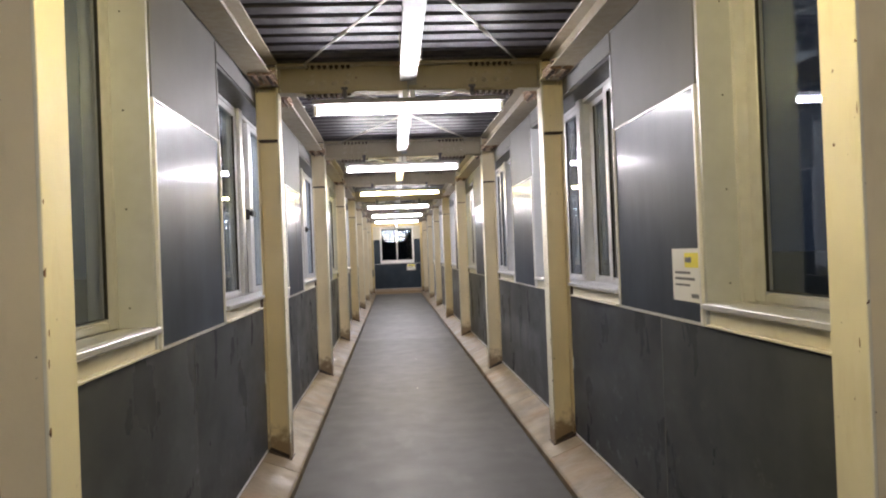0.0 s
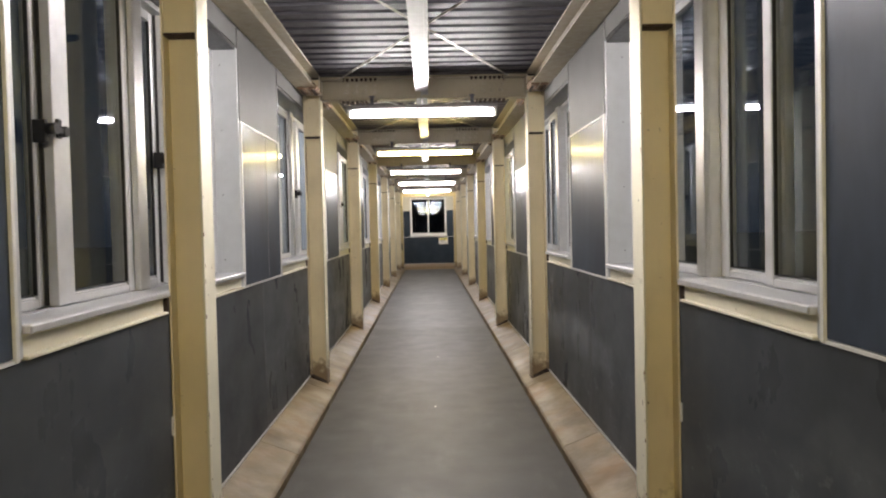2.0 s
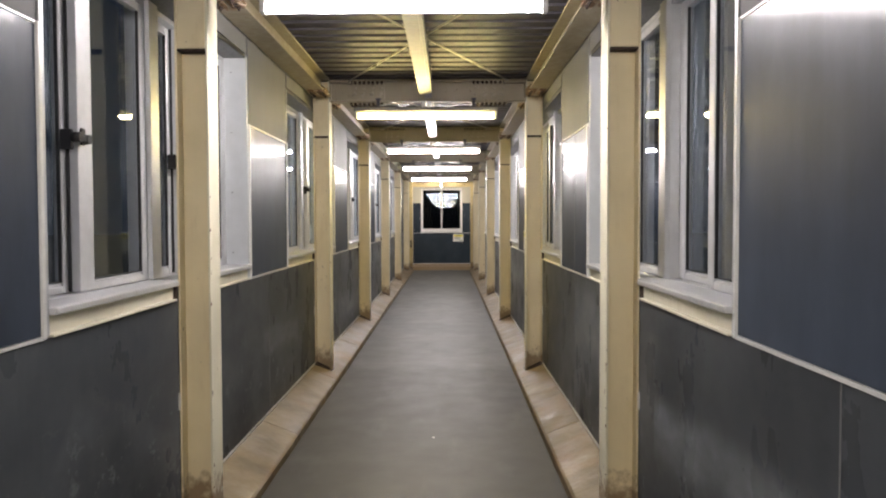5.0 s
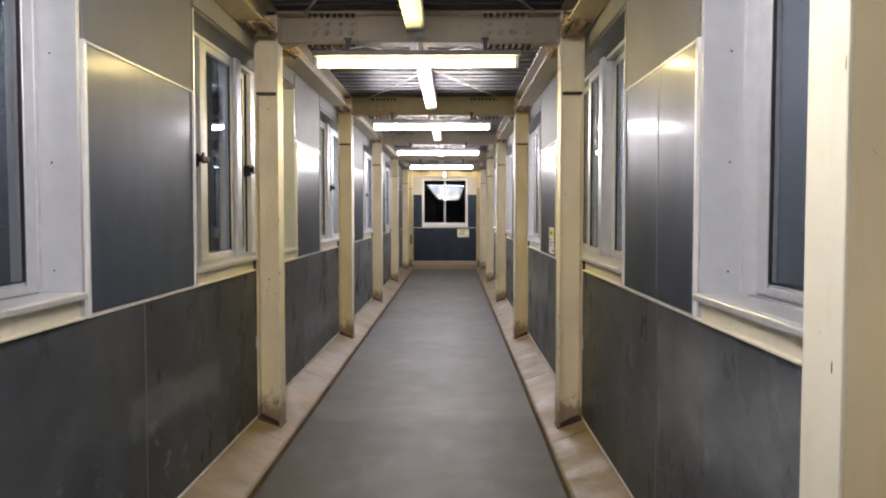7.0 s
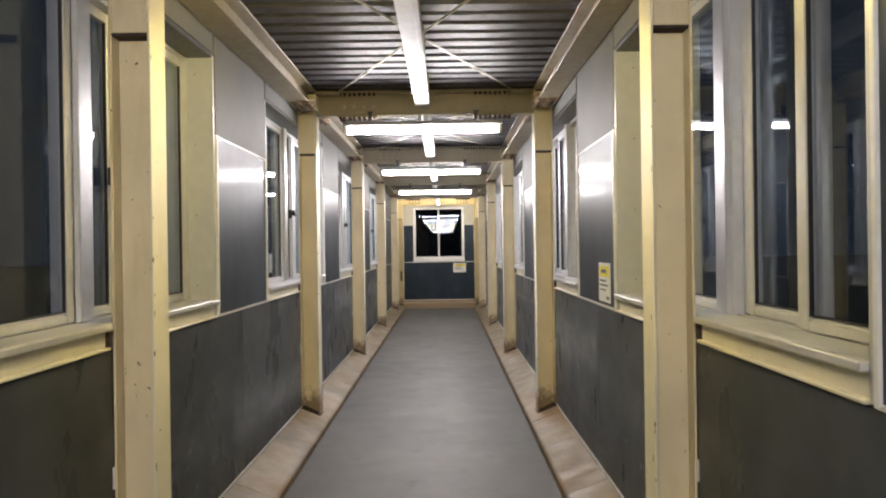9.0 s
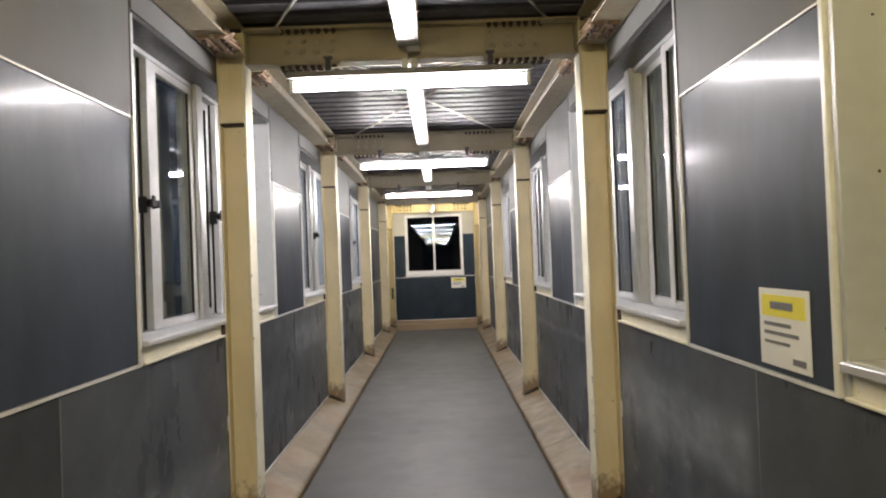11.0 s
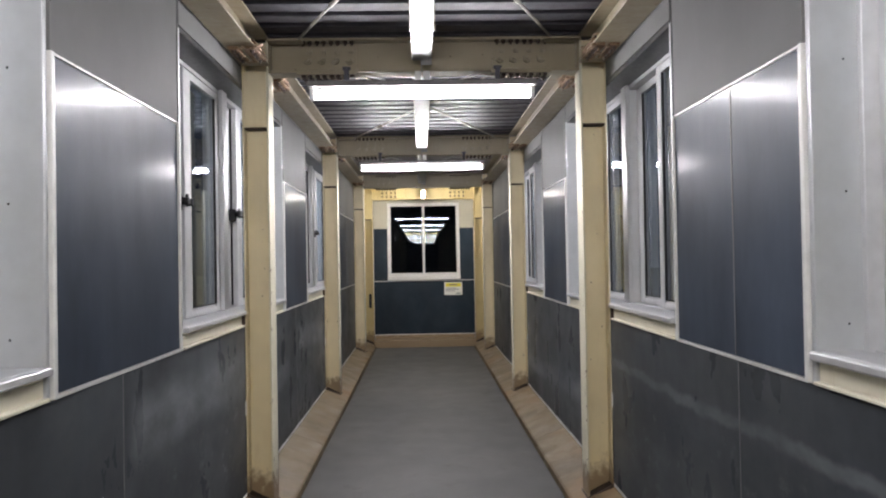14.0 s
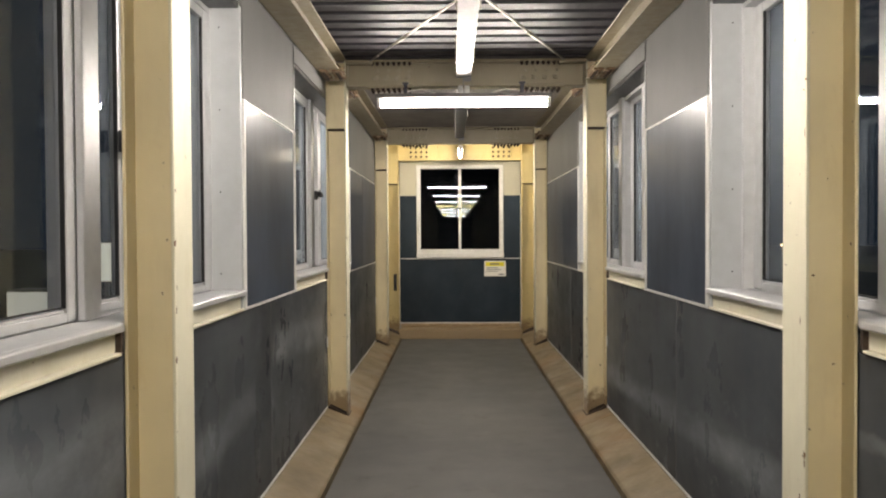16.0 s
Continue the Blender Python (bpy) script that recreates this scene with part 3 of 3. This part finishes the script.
# ---- steel portals ----
def edge_chips(side, x_in, y0, seed):
    """Small rust scabs where the paint has chipped along the flange's front edge."""
    rng = random.Random(seed)
    bm = bmesh.new()
    for _ in range(11):
        z = 0.08 + 2.0 * rng.random() ** 1.6
        ry, rz = rng.uniform(0.0015, 0.005), rng.uniform(0.003, 0.014)
        cy = y0 + rng.choice((0.003, 0.006, 0.012, 0.03))
        ring = []
        for i in range(7):
            a = 2 * math.pi * i / 7
            q = rng.uniform(0.6, 1.2)
            ring.append((cy + ry * q * math.cos(a), z + rz * q * math.sin(a)))
        top = [bm.verts.new((side * (x_in - 0.0008), max(y0 - 0.001, py), pz)) for py, pz in ring]
        low = [bm.verts.new((side * (x_in + 0.002), max(y0 - 0.001, py), pz)) for py, pz in ring]
        bm.faces.new(top)
        bm.faces.new(low[::-1])
        for i in range(7):
            bm.faces.new((top[i], low[i], low[(i + 1) % 7], top[(i + 1) % 7]))
    return bm


def rust_scale(side, p, q, seed):
    """Flakes of swollen rust and lifted paint on a splice."""
    rng = random.Random(seed)
    bm = bmesh.new()
    for _ in range(34):
        size = Vector((rng.uniform(0.008, 0.022), rng.uniform(0.010, 0.030), rng.uniform(0.002, 0.005)))
        at = Vector((side * rng.uniform(0.832, 0.93), rng.uniform(p - 0.03, q + 0.03), rng.choice((2.438, 2.446, 2.470, 2.484)) + rng.uniform(-0.004, 0.006)))
        turn = Matrix.Rotation(rng.uniform(-0.5, 0.5), 4, "X") @ Matrix.Rotation(rng.uniform(-0.5, 0.5), 4, "Y") @ Matrix.Rotation(rng.uniform(0, 3), 4, "Z")
        bmesh.ops.create_icosphere(bm, subdivisions=1, radius=1.0, matrix=Matrix.Translation(at) @ turn @ Matrix.Diagonal((*size, 1)))
    return bm


def column(side, parent, y0=0.0, x_in=COL_IN, x_out=COL_OUT, top=2.60, step=2.121, depth=0.143, paint=None):
    """H-section column, web across the passage, closed by a plate at its head."""
    s = side
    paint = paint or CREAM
    mid = y0 + depth / 2
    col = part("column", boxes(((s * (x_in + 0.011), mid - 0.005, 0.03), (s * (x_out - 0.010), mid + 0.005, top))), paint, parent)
    part("inner_flange", boxes(((s * x_in, y0, 0.02), (s * (x_in + 0.0105), y0 + depth, top)), bevel=0.002), CREAM_LIT if paint is CREAM else paint, col)
    part("outer_flange", boxes(((s * (x_out - 0.0095), y0, 0.03), (s * x_out, y0 + depth, top)), bevel=0.002), paint, col)
    part("head_plate", boxes(((s * (x_in + 0.012), y0 + 0.002, step), (s * (x_out - 0.011), mid - 0.006, 2.422)), bevel=0.002), paint, col)
    # dark strip drawn in as the shadow line below the head plate
    part("shade_strip", boxes(((s * (x_in + 0.011), y0 + 0.001, step - 0.011), (s * (x_out - 0.010), mid - 0.005, step - 0.001))), RUST_AND_SHADE, col, "dark strip for the shaded slit under the head plate")
    tagged(part("rust_chips", edge_chips(s, x_in, y0, 5 if s < 0 else 8), RUST_BROWN, col), "dark rust chips", kind="stuff")
    bm = bmesh.new()
    prof = ((x_in - 0.006, 0.0), (x_in - 0.006, 0.060), (x_out, 0.134), (x_out, 0.0))
    ends = [[bm.verts.new((s * px, yy, pz)) for px, pz in prof] for yy in (y0 - 0.008, y0 + depth + 0.008)]
    bm.faces.new(ends[0])
    bm.faces.new(ends[1][::-1])
    for j in range(4):
        bm.faces.new((ends[0][j], ends[1][j], ends[1][(j + 1) % 4], ends[0][(j + 1) % 4]))
    part("base_plate", bm, RUST_AND_SHADE, col, "rust-dark base")
    part("small_plate", boxes(((s * (x_out - 0.004), y0 - 0.010, 0.555), (s * (x_out + 0.005), y0 - 0.001, 0.630))), TRIM, col, "small white plate")
    return col


def portal():
    f = thing("steel_portal", 0, "cream painted steel portal frame, chipped and rusty, on the ledges", "steel frame", "portal frames of the passage")
    for s in (-1, 1):
        column(s, f)
    beam = part("beam", boxes(((-COL_IN, 0.067, 2.4310), (COL_IN, 0.077, 2.5930))), CREAM_DIMMED, f)
    part("bottom_flange", boxes(((-COL_IN, 0.012, 2.4190), (COL_IN, 0.131, 2.4305)), bevel=0.002), CREAM_DIMMED, beam)
    part("top_flange", boxes(((-COL_IN, 0.012, 2.5935), (COL_IN, 0.131, 2.611)), bevel=0.002), CREAM_DIMMED, beam)
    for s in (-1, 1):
        part("end_plate", boxes(((s * (COL_IN - 0.012), 0.008, 2.4315), (s * (COL_IN - 0.001), 0.135, 2.5925)), bevel=0.002), CREAM_DIMMED, f)
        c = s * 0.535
        plate = part("splice_plate", boxes(((c - 0.155, 0.057, 2.4440), (c + 0.155, 0.0665, 2.5840)), ((c - 0.165, 0.010, 2.4312), (c + 0.165, 0.056, 2.4400)), ((c - 0.165, 0.010, 2.4090), (c + 0.165, 0.133, 2.4185)), bevel=0.001), CREAM_DIMMED, f)
        for i in range(4):
            bx = c - 0.115 + 0.077 * i
            again("bolt", BOLT, pose(bx, 0.057, 2.495, 90) @ Matrix.Scale(1.5, 4), plate)
            again("bolt", BOLT, pose(bx + 0.012, 0.057, 2.545, 90), plate)
            for dx in (-0.018, 0.018):
                again("bolt", RUSTY_BOLT, pose(bx + dx, 0.034, 2.4090, 180) @ Matrix.Scale(0.85, 4), plate)
                again("bolt", RUSTY_BOLT, pose(bx + dx, 0.112, 2.4090, 180) @ Matrix.Scale(0.85, 4), plate)
                again("bolt", RUSTY_BOLT, pose(bx + dx, 0.024, 2.5930, 180) @ Matrix.Scale(0.85, 4), plate)
    return f


master = portal()
master.matrix_basis = pose(0, portal_y(FIRST), 0)
for k in range(FIRST + 1, LAST + 1):
    copy_thing(master, pose(0, portal_y(k), 0))


# ---- lamps ----
def lamp(tube, label):
    f = thing("fluorescent_lamp", 0, label, "lamp", "lamps of the passage")
    part("housing", boxes(((-0.625, -0.050, 2.3290), (0.625, 0.050, 2.3590)), ((-0.625, -0.018, 2.3160), (0.625, 0.018, 2.3290)), bevel=0.003), HOUSING, f, "dark grey housing")
    part("tube", tube_between((-0.588, 0, 2.2900), (0.588, 0, 2.2900), 0.021, 16), tube, f, "glowing tube")
    for s in (-1, 1):
        part("socket", boxes(((s * 0.589, -0.022, 2.2630), (s * 0.615, 0.022, 2.3280)), bevel=0.004), TRIM, f, "white lamp socket")
        part("clamp", boxes(((s * 0.415 - 0.013, -0.012, 2.3605), (s * 0.415 + 0.013, 0.009, 2.438)), ((s * 0.415 - 0.022, -0.014, 2.4310), (s * 0.415 + 0.022, 0.045, 2.444)), bevel=0.002), CLAMP, f, "dark grey beam clamp")
        part("hanger", boxes(((s * 0.024 - 0.016, -0.006, 2.3600), (s * 0.024 + 0.016, 0.020, 2.4185)), bevel=0.002), TRIM, f, "white hanger tab")
        part("lead", merged(tube_between((s * 0.40, 0.0, 2.3820), (s * 0.30, 0.0, 2.3950), 0.004, 6), tube_between((s * 0.30, 0.0, 2.3950), (s * 0.20, 0.0, 2.3680), 0.004, 6)), TRIM, f, "white lead")
    return f


cool = lamp(COOL_TUBE, "cool white fluorescent tube lamp clamped under a portal beam")
warm = lamp(WARM_TUBE, "yellowish fluorescent tube lamp clamped under a portal beam")
cool.matrix_basis = pose(-0.014, portal_y(1), 0)
warm.matrix_basis = pose(-0.014, portal_y(0), 0)
copy_thing(warm, pose(-0.014, portal_y(3), 0))
for k in (-1, 2, 4, 5, 6):
    copy_thing(cool, pose(-0.014, portal_y(k), 0))


# ---- roof steel, bay by bay ----
def eave_beam(side):
    s = side
    e = thing("eave_beam", 0, "cream steel eaves beam with rusty splice plates", "beam", "eaves beams of the passage")
    a, b = 0.145, L - 0.002
    part("bottom_flange", boxes(((s * 0.846, a, 2.455), (s * 0.997, b, 2.467)), bevel=0.002), CREAM_DIMMED, e)
    part("web", boxes(((s * 0.925, a, 2.4675), (s * 0.935, b, 2.599)), bevel=0.001), CREAM_DIMMED, e)
    part("top_flange", boxes(((s * 0.852, a, 2.600), (s * 0.997, b, 2.611)), bevel=0.002), CREAM_DIMMED, e)
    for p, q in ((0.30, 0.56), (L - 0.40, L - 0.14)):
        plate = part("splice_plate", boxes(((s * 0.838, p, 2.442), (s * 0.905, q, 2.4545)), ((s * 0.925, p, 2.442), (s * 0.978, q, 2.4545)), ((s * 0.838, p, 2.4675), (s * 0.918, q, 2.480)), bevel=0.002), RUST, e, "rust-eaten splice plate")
        tagged(part("rust_scale", rust_scale(s, p, q, 21 if s < 0 else 22), RUST_FLAKE, plate), "flaking rust and paint", kind="stuff")
        for i in range(4):
            y = p + 0.035 + (q - p - 0.07) * i / 3
            again("bolt", RUSTY_BOLT, pose(s * 0.862, y, 2.442, 180) @ Matrix.Scale(0.72, 4), plate)
            again("bolt", RUSTY_BOLT, pose(s * 0.862, y, 2.480) @ Matrix.Scale(0.72, 4), plate)
            again("bolt", RUSTY_BOLT, pose(s * 0.952, y, 2.442, 180) @ Matrix.Scale(0.72, 4), plate)
    return e


def roof_brace():
    r = thing("roof_brace", 0, "thin crossed steel bracing rods under the roof", "bracing", "roof bracing of the passage")
    z = 2.585
    for s in (-1, 1):
        part("rod", tube_between((-s * 0.70, 0.16, z + 0.006 * s), (s * 0.70, L - 0.02, z + 0.006 * s), 0.007, 8), STEEL, r)
        u = Vector((s * 1.4, L - 0.18, 0)).normalized()
        c = Vector((-s * 0.70, 0.16, z + 0.006 * s)) + u * 2.75
        part("turnbuckle", tube_between(c - u * 0.10, c + u * 0.10, 0.011, 8), STEEL, r)
        for yy, xs in ((0.15, -s), (L - 0.01, s)):
            part("gusset", boxes(((xs * 0.66, yy - 0.012 - (0.06 if yy > 1 else 0), z - 0.014), (xs * 0.85, yy + 0.012 + (0.06 if yy < 1 else 0), z - 0.006)), bevel=0.002), CREAM_DIMMED, r)
    return r


def duct():
    d = thing("cable_duct", 0, "white cable duct hung along the roof", "duct", "cable ducts of the passage")
    a, b = 0.22, L - 0.055
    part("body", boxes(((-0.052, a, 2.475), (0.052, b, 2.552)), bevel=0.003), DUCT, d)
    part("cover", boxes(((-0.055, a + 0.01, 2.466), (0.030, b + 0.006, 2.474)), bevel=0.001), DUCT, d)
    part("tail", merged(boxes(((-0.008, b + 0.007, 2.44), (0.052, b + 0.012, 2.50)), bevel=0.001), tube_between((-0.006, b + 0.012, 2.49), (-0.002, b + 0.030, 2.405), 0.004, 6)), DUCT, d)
    for yy in (0.6, L / 2, L - 0.6):
        for s in (-1, 1):
            part("hanger", boxes(((s * 0.062, yy - 0.012, 2.462), (s * 0.056, yy + 0.012, DECK - 0.001))), STEEL, d)
    return d


makers = (eave_beam(-1), eave_beam(1), roof_brace(), duct())
for k in range(FIRST, 7):
    for ob in makers:
        x = -0.014 if ob is makers[3] else 0.0
        if k == FIRST:
            ob.matrix_basis = pose(x, portal_y(k), 0)
        elif not (k == 6 and ob is makers[2]):
            copy_thing(ob, pose(x, portal_y(k), 0))


# ---- end of the passage ----
def end_wall():
    y = END
    w = tagged(new("wall_end", mesh_of("wall_end", boxes(((-1.26, y + 0.014, -0.12), (1.26, y + 0.20, 1.035)), ((-1.26, y + 0.014, 2.32), (1.26, y + 0.20, 2.70)), ((-1.26, y + 0.014, 1.035), (-0.60, y + 0.20, 2.32)), ((0.60, y + 0.014, 1.035), (1.26, y + 0.20, 2.32))), BACKING)), "end wall faced with slate and pale grey sheet panels", "wall", kind="structure")
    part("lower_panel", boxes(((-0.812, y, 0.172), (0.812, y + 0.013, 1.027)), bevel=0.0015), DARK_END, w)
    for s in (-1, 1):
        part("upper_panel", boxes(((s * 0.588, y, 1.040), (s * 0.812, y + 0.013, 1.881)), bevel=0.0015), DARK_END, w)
        part("pale_panel", boxes(((s * 0.588, y, 1.885), (s * 0.812, y + 0.013, 2.40)), bevel=0.0015), PALE_CREAM, w)
        part("corner_trim", boxes(((s * 0.813, y - 0.006, 0.16), (s * 0.823, y + 0.013, 1.90))), TRIM, w, "white corner trim")
    part("pale_panel", boxes(((-0.587, y, 2.300), (0.587, y + 0.013, 2.40)), bevel=0.0015), PALE_CREAM, w)
    part("trim_strip", boxes(((-0.812, y - 0.004, 1.028), (0.812, y + 0.013, 1.039))), TRIM, w, "thin white trim")
    part("trim_strip", boxes(((-0.812, y - 0.006, 0.160), (0.812, y + 0.013, 0.171))), TRIM, w, "thin white trim")
    return w


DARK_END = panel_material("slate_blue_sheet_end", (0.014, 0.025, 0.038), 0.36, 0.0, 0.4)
PALE_CREAM = pale_sheet("ivory_sheet", (0.50, 0.48, 0.39), 0.6, 0.0, 0.15)
end_wall()

ew = thing("window_end", END, "white framed two-pane window showing the dark night", "window", kind="structure")
part("window_frame", boxes(((-0.585, -0.022, 1.112), (-0.532, 0.05, 2.296)), ((0.532, -0.022, 1.112), (0.585, 0.05, 2.296)), ((-0.532, -0.022, 2.245), (0.532, 0.05, 2.296)), ((-0.532, -0.022, 1.112), (0.532, 0.05, 1.158)), bevel=0.003), TRIM, ew)
part("window_sill", boxes(((-0.59, -0.030, 1.046), (0.59, 0.05, 1.111)), bevel=0.004), TRIM, ew)
part("meeting_stile", boxes(((-0.016, -0.012, 1.159), (0.016, 0.03, 2.244)), bevel=0.003), TRIM, ew)
part("catch", boxes(((-0.020, -0.03, 1.69), (0.020, -0.0125, 1.72)), bevel=0.003), BLACK, ew)
for s in (-1, 1):
    p = part("pane", boxes(((s * 0.017, 0.006, 1.159), (s * 0.531, 0.011, 2.244))), THIN_GLASS, ew)
    p.visible_shadow = False

ef = thing("end_portal", END - 0.24, "cream steel end frame with rust at its feet", "steel frame")
for s in (-1, 1):
    column(s, ef, 0.0, 0.812, 0.975, 2.548, 2.03, 0.14, CREAM_END)
beam = part("beam", boxes(((-0.811, 0.06, 2.347), (0.811, 0.07, 2.549))), CREAM_END, ef)
part("bottom_flange", boxes(((-0.811, 0.0, 2.335), (0.811, 0.13, 2.3465)), bevel=0.002), CREAM_END, beam)
part("top_flange", boxes(((-0.975, 0.0, 2.5495), (0.975, 0.13, 2.561)), bevel=0.002), CREAM_END, beam)
for s in (-1, 1):
    plate = part("splice_plate", boxes(((s * 0.545 - 0.14, 0.048, 2.358), (s * 0.545 + 0.14, 0.0595, 2.54)), bevel=0.002), CREAM_END, ef)
    for i in range(4):
        for j in range(3):
            again("bolt", RUSTY_BOLT, pose(s * 0.545 - 0.105 + 0.07 * i, 0.048, 2.388 + 0.06 * j, 90), plate)

step = tagged(new("end_step", mesh_of("end_step", boxes(((-0.80, END - 0.42, 0.001), (0.80, END - 0.002, 0.118)), ((-0.80, END - 0.04, 0.118), (0.80, END - 0.003, 0.158)), bevel=0.005), CREAM)), "low cream painted step, rust-stained along the floor", "step")
handle = thing("door_latch", END - 0.26, "dark iron latch hung on the end frame", "latch", x=-0.86)
part("plate", boxes(((-0.02, -0.004, 0.62), (0.02, 0.019, 0.84)), bevel=0.003), BLACK, handle)
part("lever", tube_between((0.0, -0.02, 0.80), (0.012, -0.03, 0.64), 0.010, 8), BLACK, handle)

el = thing("end_lamp", 0, "short white tube lamp under the end duct", "lamp")
part("housing", boxes(((-0.03, 25.72, 2.385), (0.03, 26.33, 2.42)), ((-0.012, 26.0, 2.42), (0.012, 26.06, DECK)), bevel=0.003), TRIM, el)
part("tube", tube_between((0, 25.75, 2.350), (0, 26.30, 2.350), 0.016, 14), tube_material("end_tube", (1.0, 0.96, 0.88), TUBE_POWER * 1.7), el, "glowing tube")
for yy in (25.732, 26.318):
    part("socket", boxes(((-0.018, yy - 0.012, 2.328), (0.018, yy + 0.012, 2.386)), bevel=0.003), TRIM, el)

back = tagged(new("wall_start", mesh_of("wall_start", boxes(((-1.26, Y0 - 0.2, -0.12), (1.26, Y0 - 0.001, 2.70))), PALE)), "plain pale wall closing the passage", "wall", kind="structure")


# ---- notices ----
def notice(x, y, z, turn, label, header=-0.125):
    n = thing("notice", y, label, "notice", "printed notices", x=x, z=z)
    n.matrix_basis = pose(x, y, z, 0, 0, turn)
    part("sheet", boxes(((-0.146, -0.003, -0.105), (0.146, -0.0005, 0.105)), bevel=0.0005), PAPER, n)
    part("header", boxes(((header, -0.0045, 0.030), (0.125, -0.0032, 0.088))), YELLOW, n, "yellow header band")
    for i, (w, z0, h) in enumerate(((0.13 if header < -0.05 else 0.06, 0.050, 0.020), (0.16, 0.004, 0.010), (0.20, -0.020, 0.010), (0.15, -0.044, 0.008))):
        x0 = max(-0.07, header + 0.01) if i == 0 else -0.115
        part("text_bar", boxes(((x0, -0.0062 if i == 0 else -0.0045, z0), (x0 + w, -0.0047 if i == 0 else -0.0032, z0 + h))), INK, n)
    part("text_bar", boxes(((0.05, -0.0045, -0.088), (0.12, -0.0032, -0.072))), INK, n)
    return n


notice(WALL - 0.001, portal_y(0) + 1.374, 1.224, -90, "white paper notice with a short yellow block on the slate panel", -0.01)
notice(WALL - 0.001, portal_y(3) + 1.494, 1.168, -90, "white paper notice with a yellow header on the slate panel")
notice(0.470, END - 0.001, 0.897, 0, "white paper notice with a yellow header on the end wall")


# ---- litter ----
def paper_scrap(x, y, turn, size):
    rng = random.Random(int(y * 10))
    bm = bmesh.new()
    ring = [(size * rng.uniform(0.6, 1.2) * math.cos(i * 1.047), size * rng.uniform(0.5, 0.9) * math.sin(i * 1.047)) for i in range(6)]
    top = [bm.verts.new((px, py, 0.003 + 0.002 * (i % 2))) for i, (px, py) in enumerate(ring)]
    low = [bm.verts.new((px, py, 0.0005)) for px, py in ring]
    bm.faces.new(top)
    bm.faces.new(low[::-1])
    for i in range(6):
        bm.faces.new((low[i], low[(i + 1) % 6], top[(i + 1) % 6], top[i]))
    ob = tagged(new("paper_scrap", mesh_of("paper_scrap", bm, PAPER)), "tiny white scrap of paper on the floor", "litter", "scraps on the floor")
    ob.matrix_basis = pose(x, y, 0.0, 0, 0, turn)


paper_scrap(0.079, 10.014, 20, 0.008)
paper_scrap(0.036, 7.821, 75, 0.008)
# ---- outside ----
tagged(new("ground", mesh_of("ground", boxes(((-400, -400, -5.4), (400, 400, -5.2))), NIGHT)), "dark ground far below at night", "ground", kind="structure")


def post_box(x, y, z0, z1, w, glow):
    """Pale box on a thin post outside the windows; the glow of its face is added."""
    t = thing("box_sign", y, "pale box on a thin grey post outside, with added glow", "sign", "signs outside the passage", x=x)
    part("box", boxes(((-w / 2, 0.004, z0), (w / 2, 0.12, z1)), bevel=0.006), STEEL, t, "grey metal case")
    # no source known out there: emission added so the box shows pale
    part("glow_face", boxes(((-w / 2 + 0.008, 0.0, z0 + 0.008), (w / 2 - 0.008, 0.0035, z1 - 0.008))), tube_material("added_glow", (0.95, 1.0, 0.86), glow), t, "pale face with added glow")
    part("post", tube_between((0, 0.06, -5.2), (0, 0.06, z0), 0.022, 10), STEEL, t, "thin grey post")


post_box(-3.36, 23.66, 0.93, 1.303, 0.27, 0.42)
post_box(-3.06, 23.66, 0.93, 1.303, 0.27, 0.42)
post_box(-2.19, 17.50, 0.96, 1.13, 0.11, 0.24)
post_box(-1.57, 19.19, 0.98, 1.175, 0.16, 0.24)


# ---- far street light ----
far = thing("street_lamp", 121.8, "small warm street lamp far off in the dark", "lamp", x=45.0)
part("pole", tube_between((0, 0, -5.2), (0, 0, -0.41), 0.06, 8), STEEL, far)
glow = bmesh.new()
bmesh.ops.create_uvsphere(glow, u_segments=10, v_segments=6, radius=0.10, matrix=Matrix.Translation((0, 0, -0.36)) @ Matrix.Diagonal((1.6, 1, 0.6, 1)))
part("lantern", glow, tube_material("sodium_lantern", (1.0, 0.72, 0.35), 14.0), far, "glowing warm lantern")
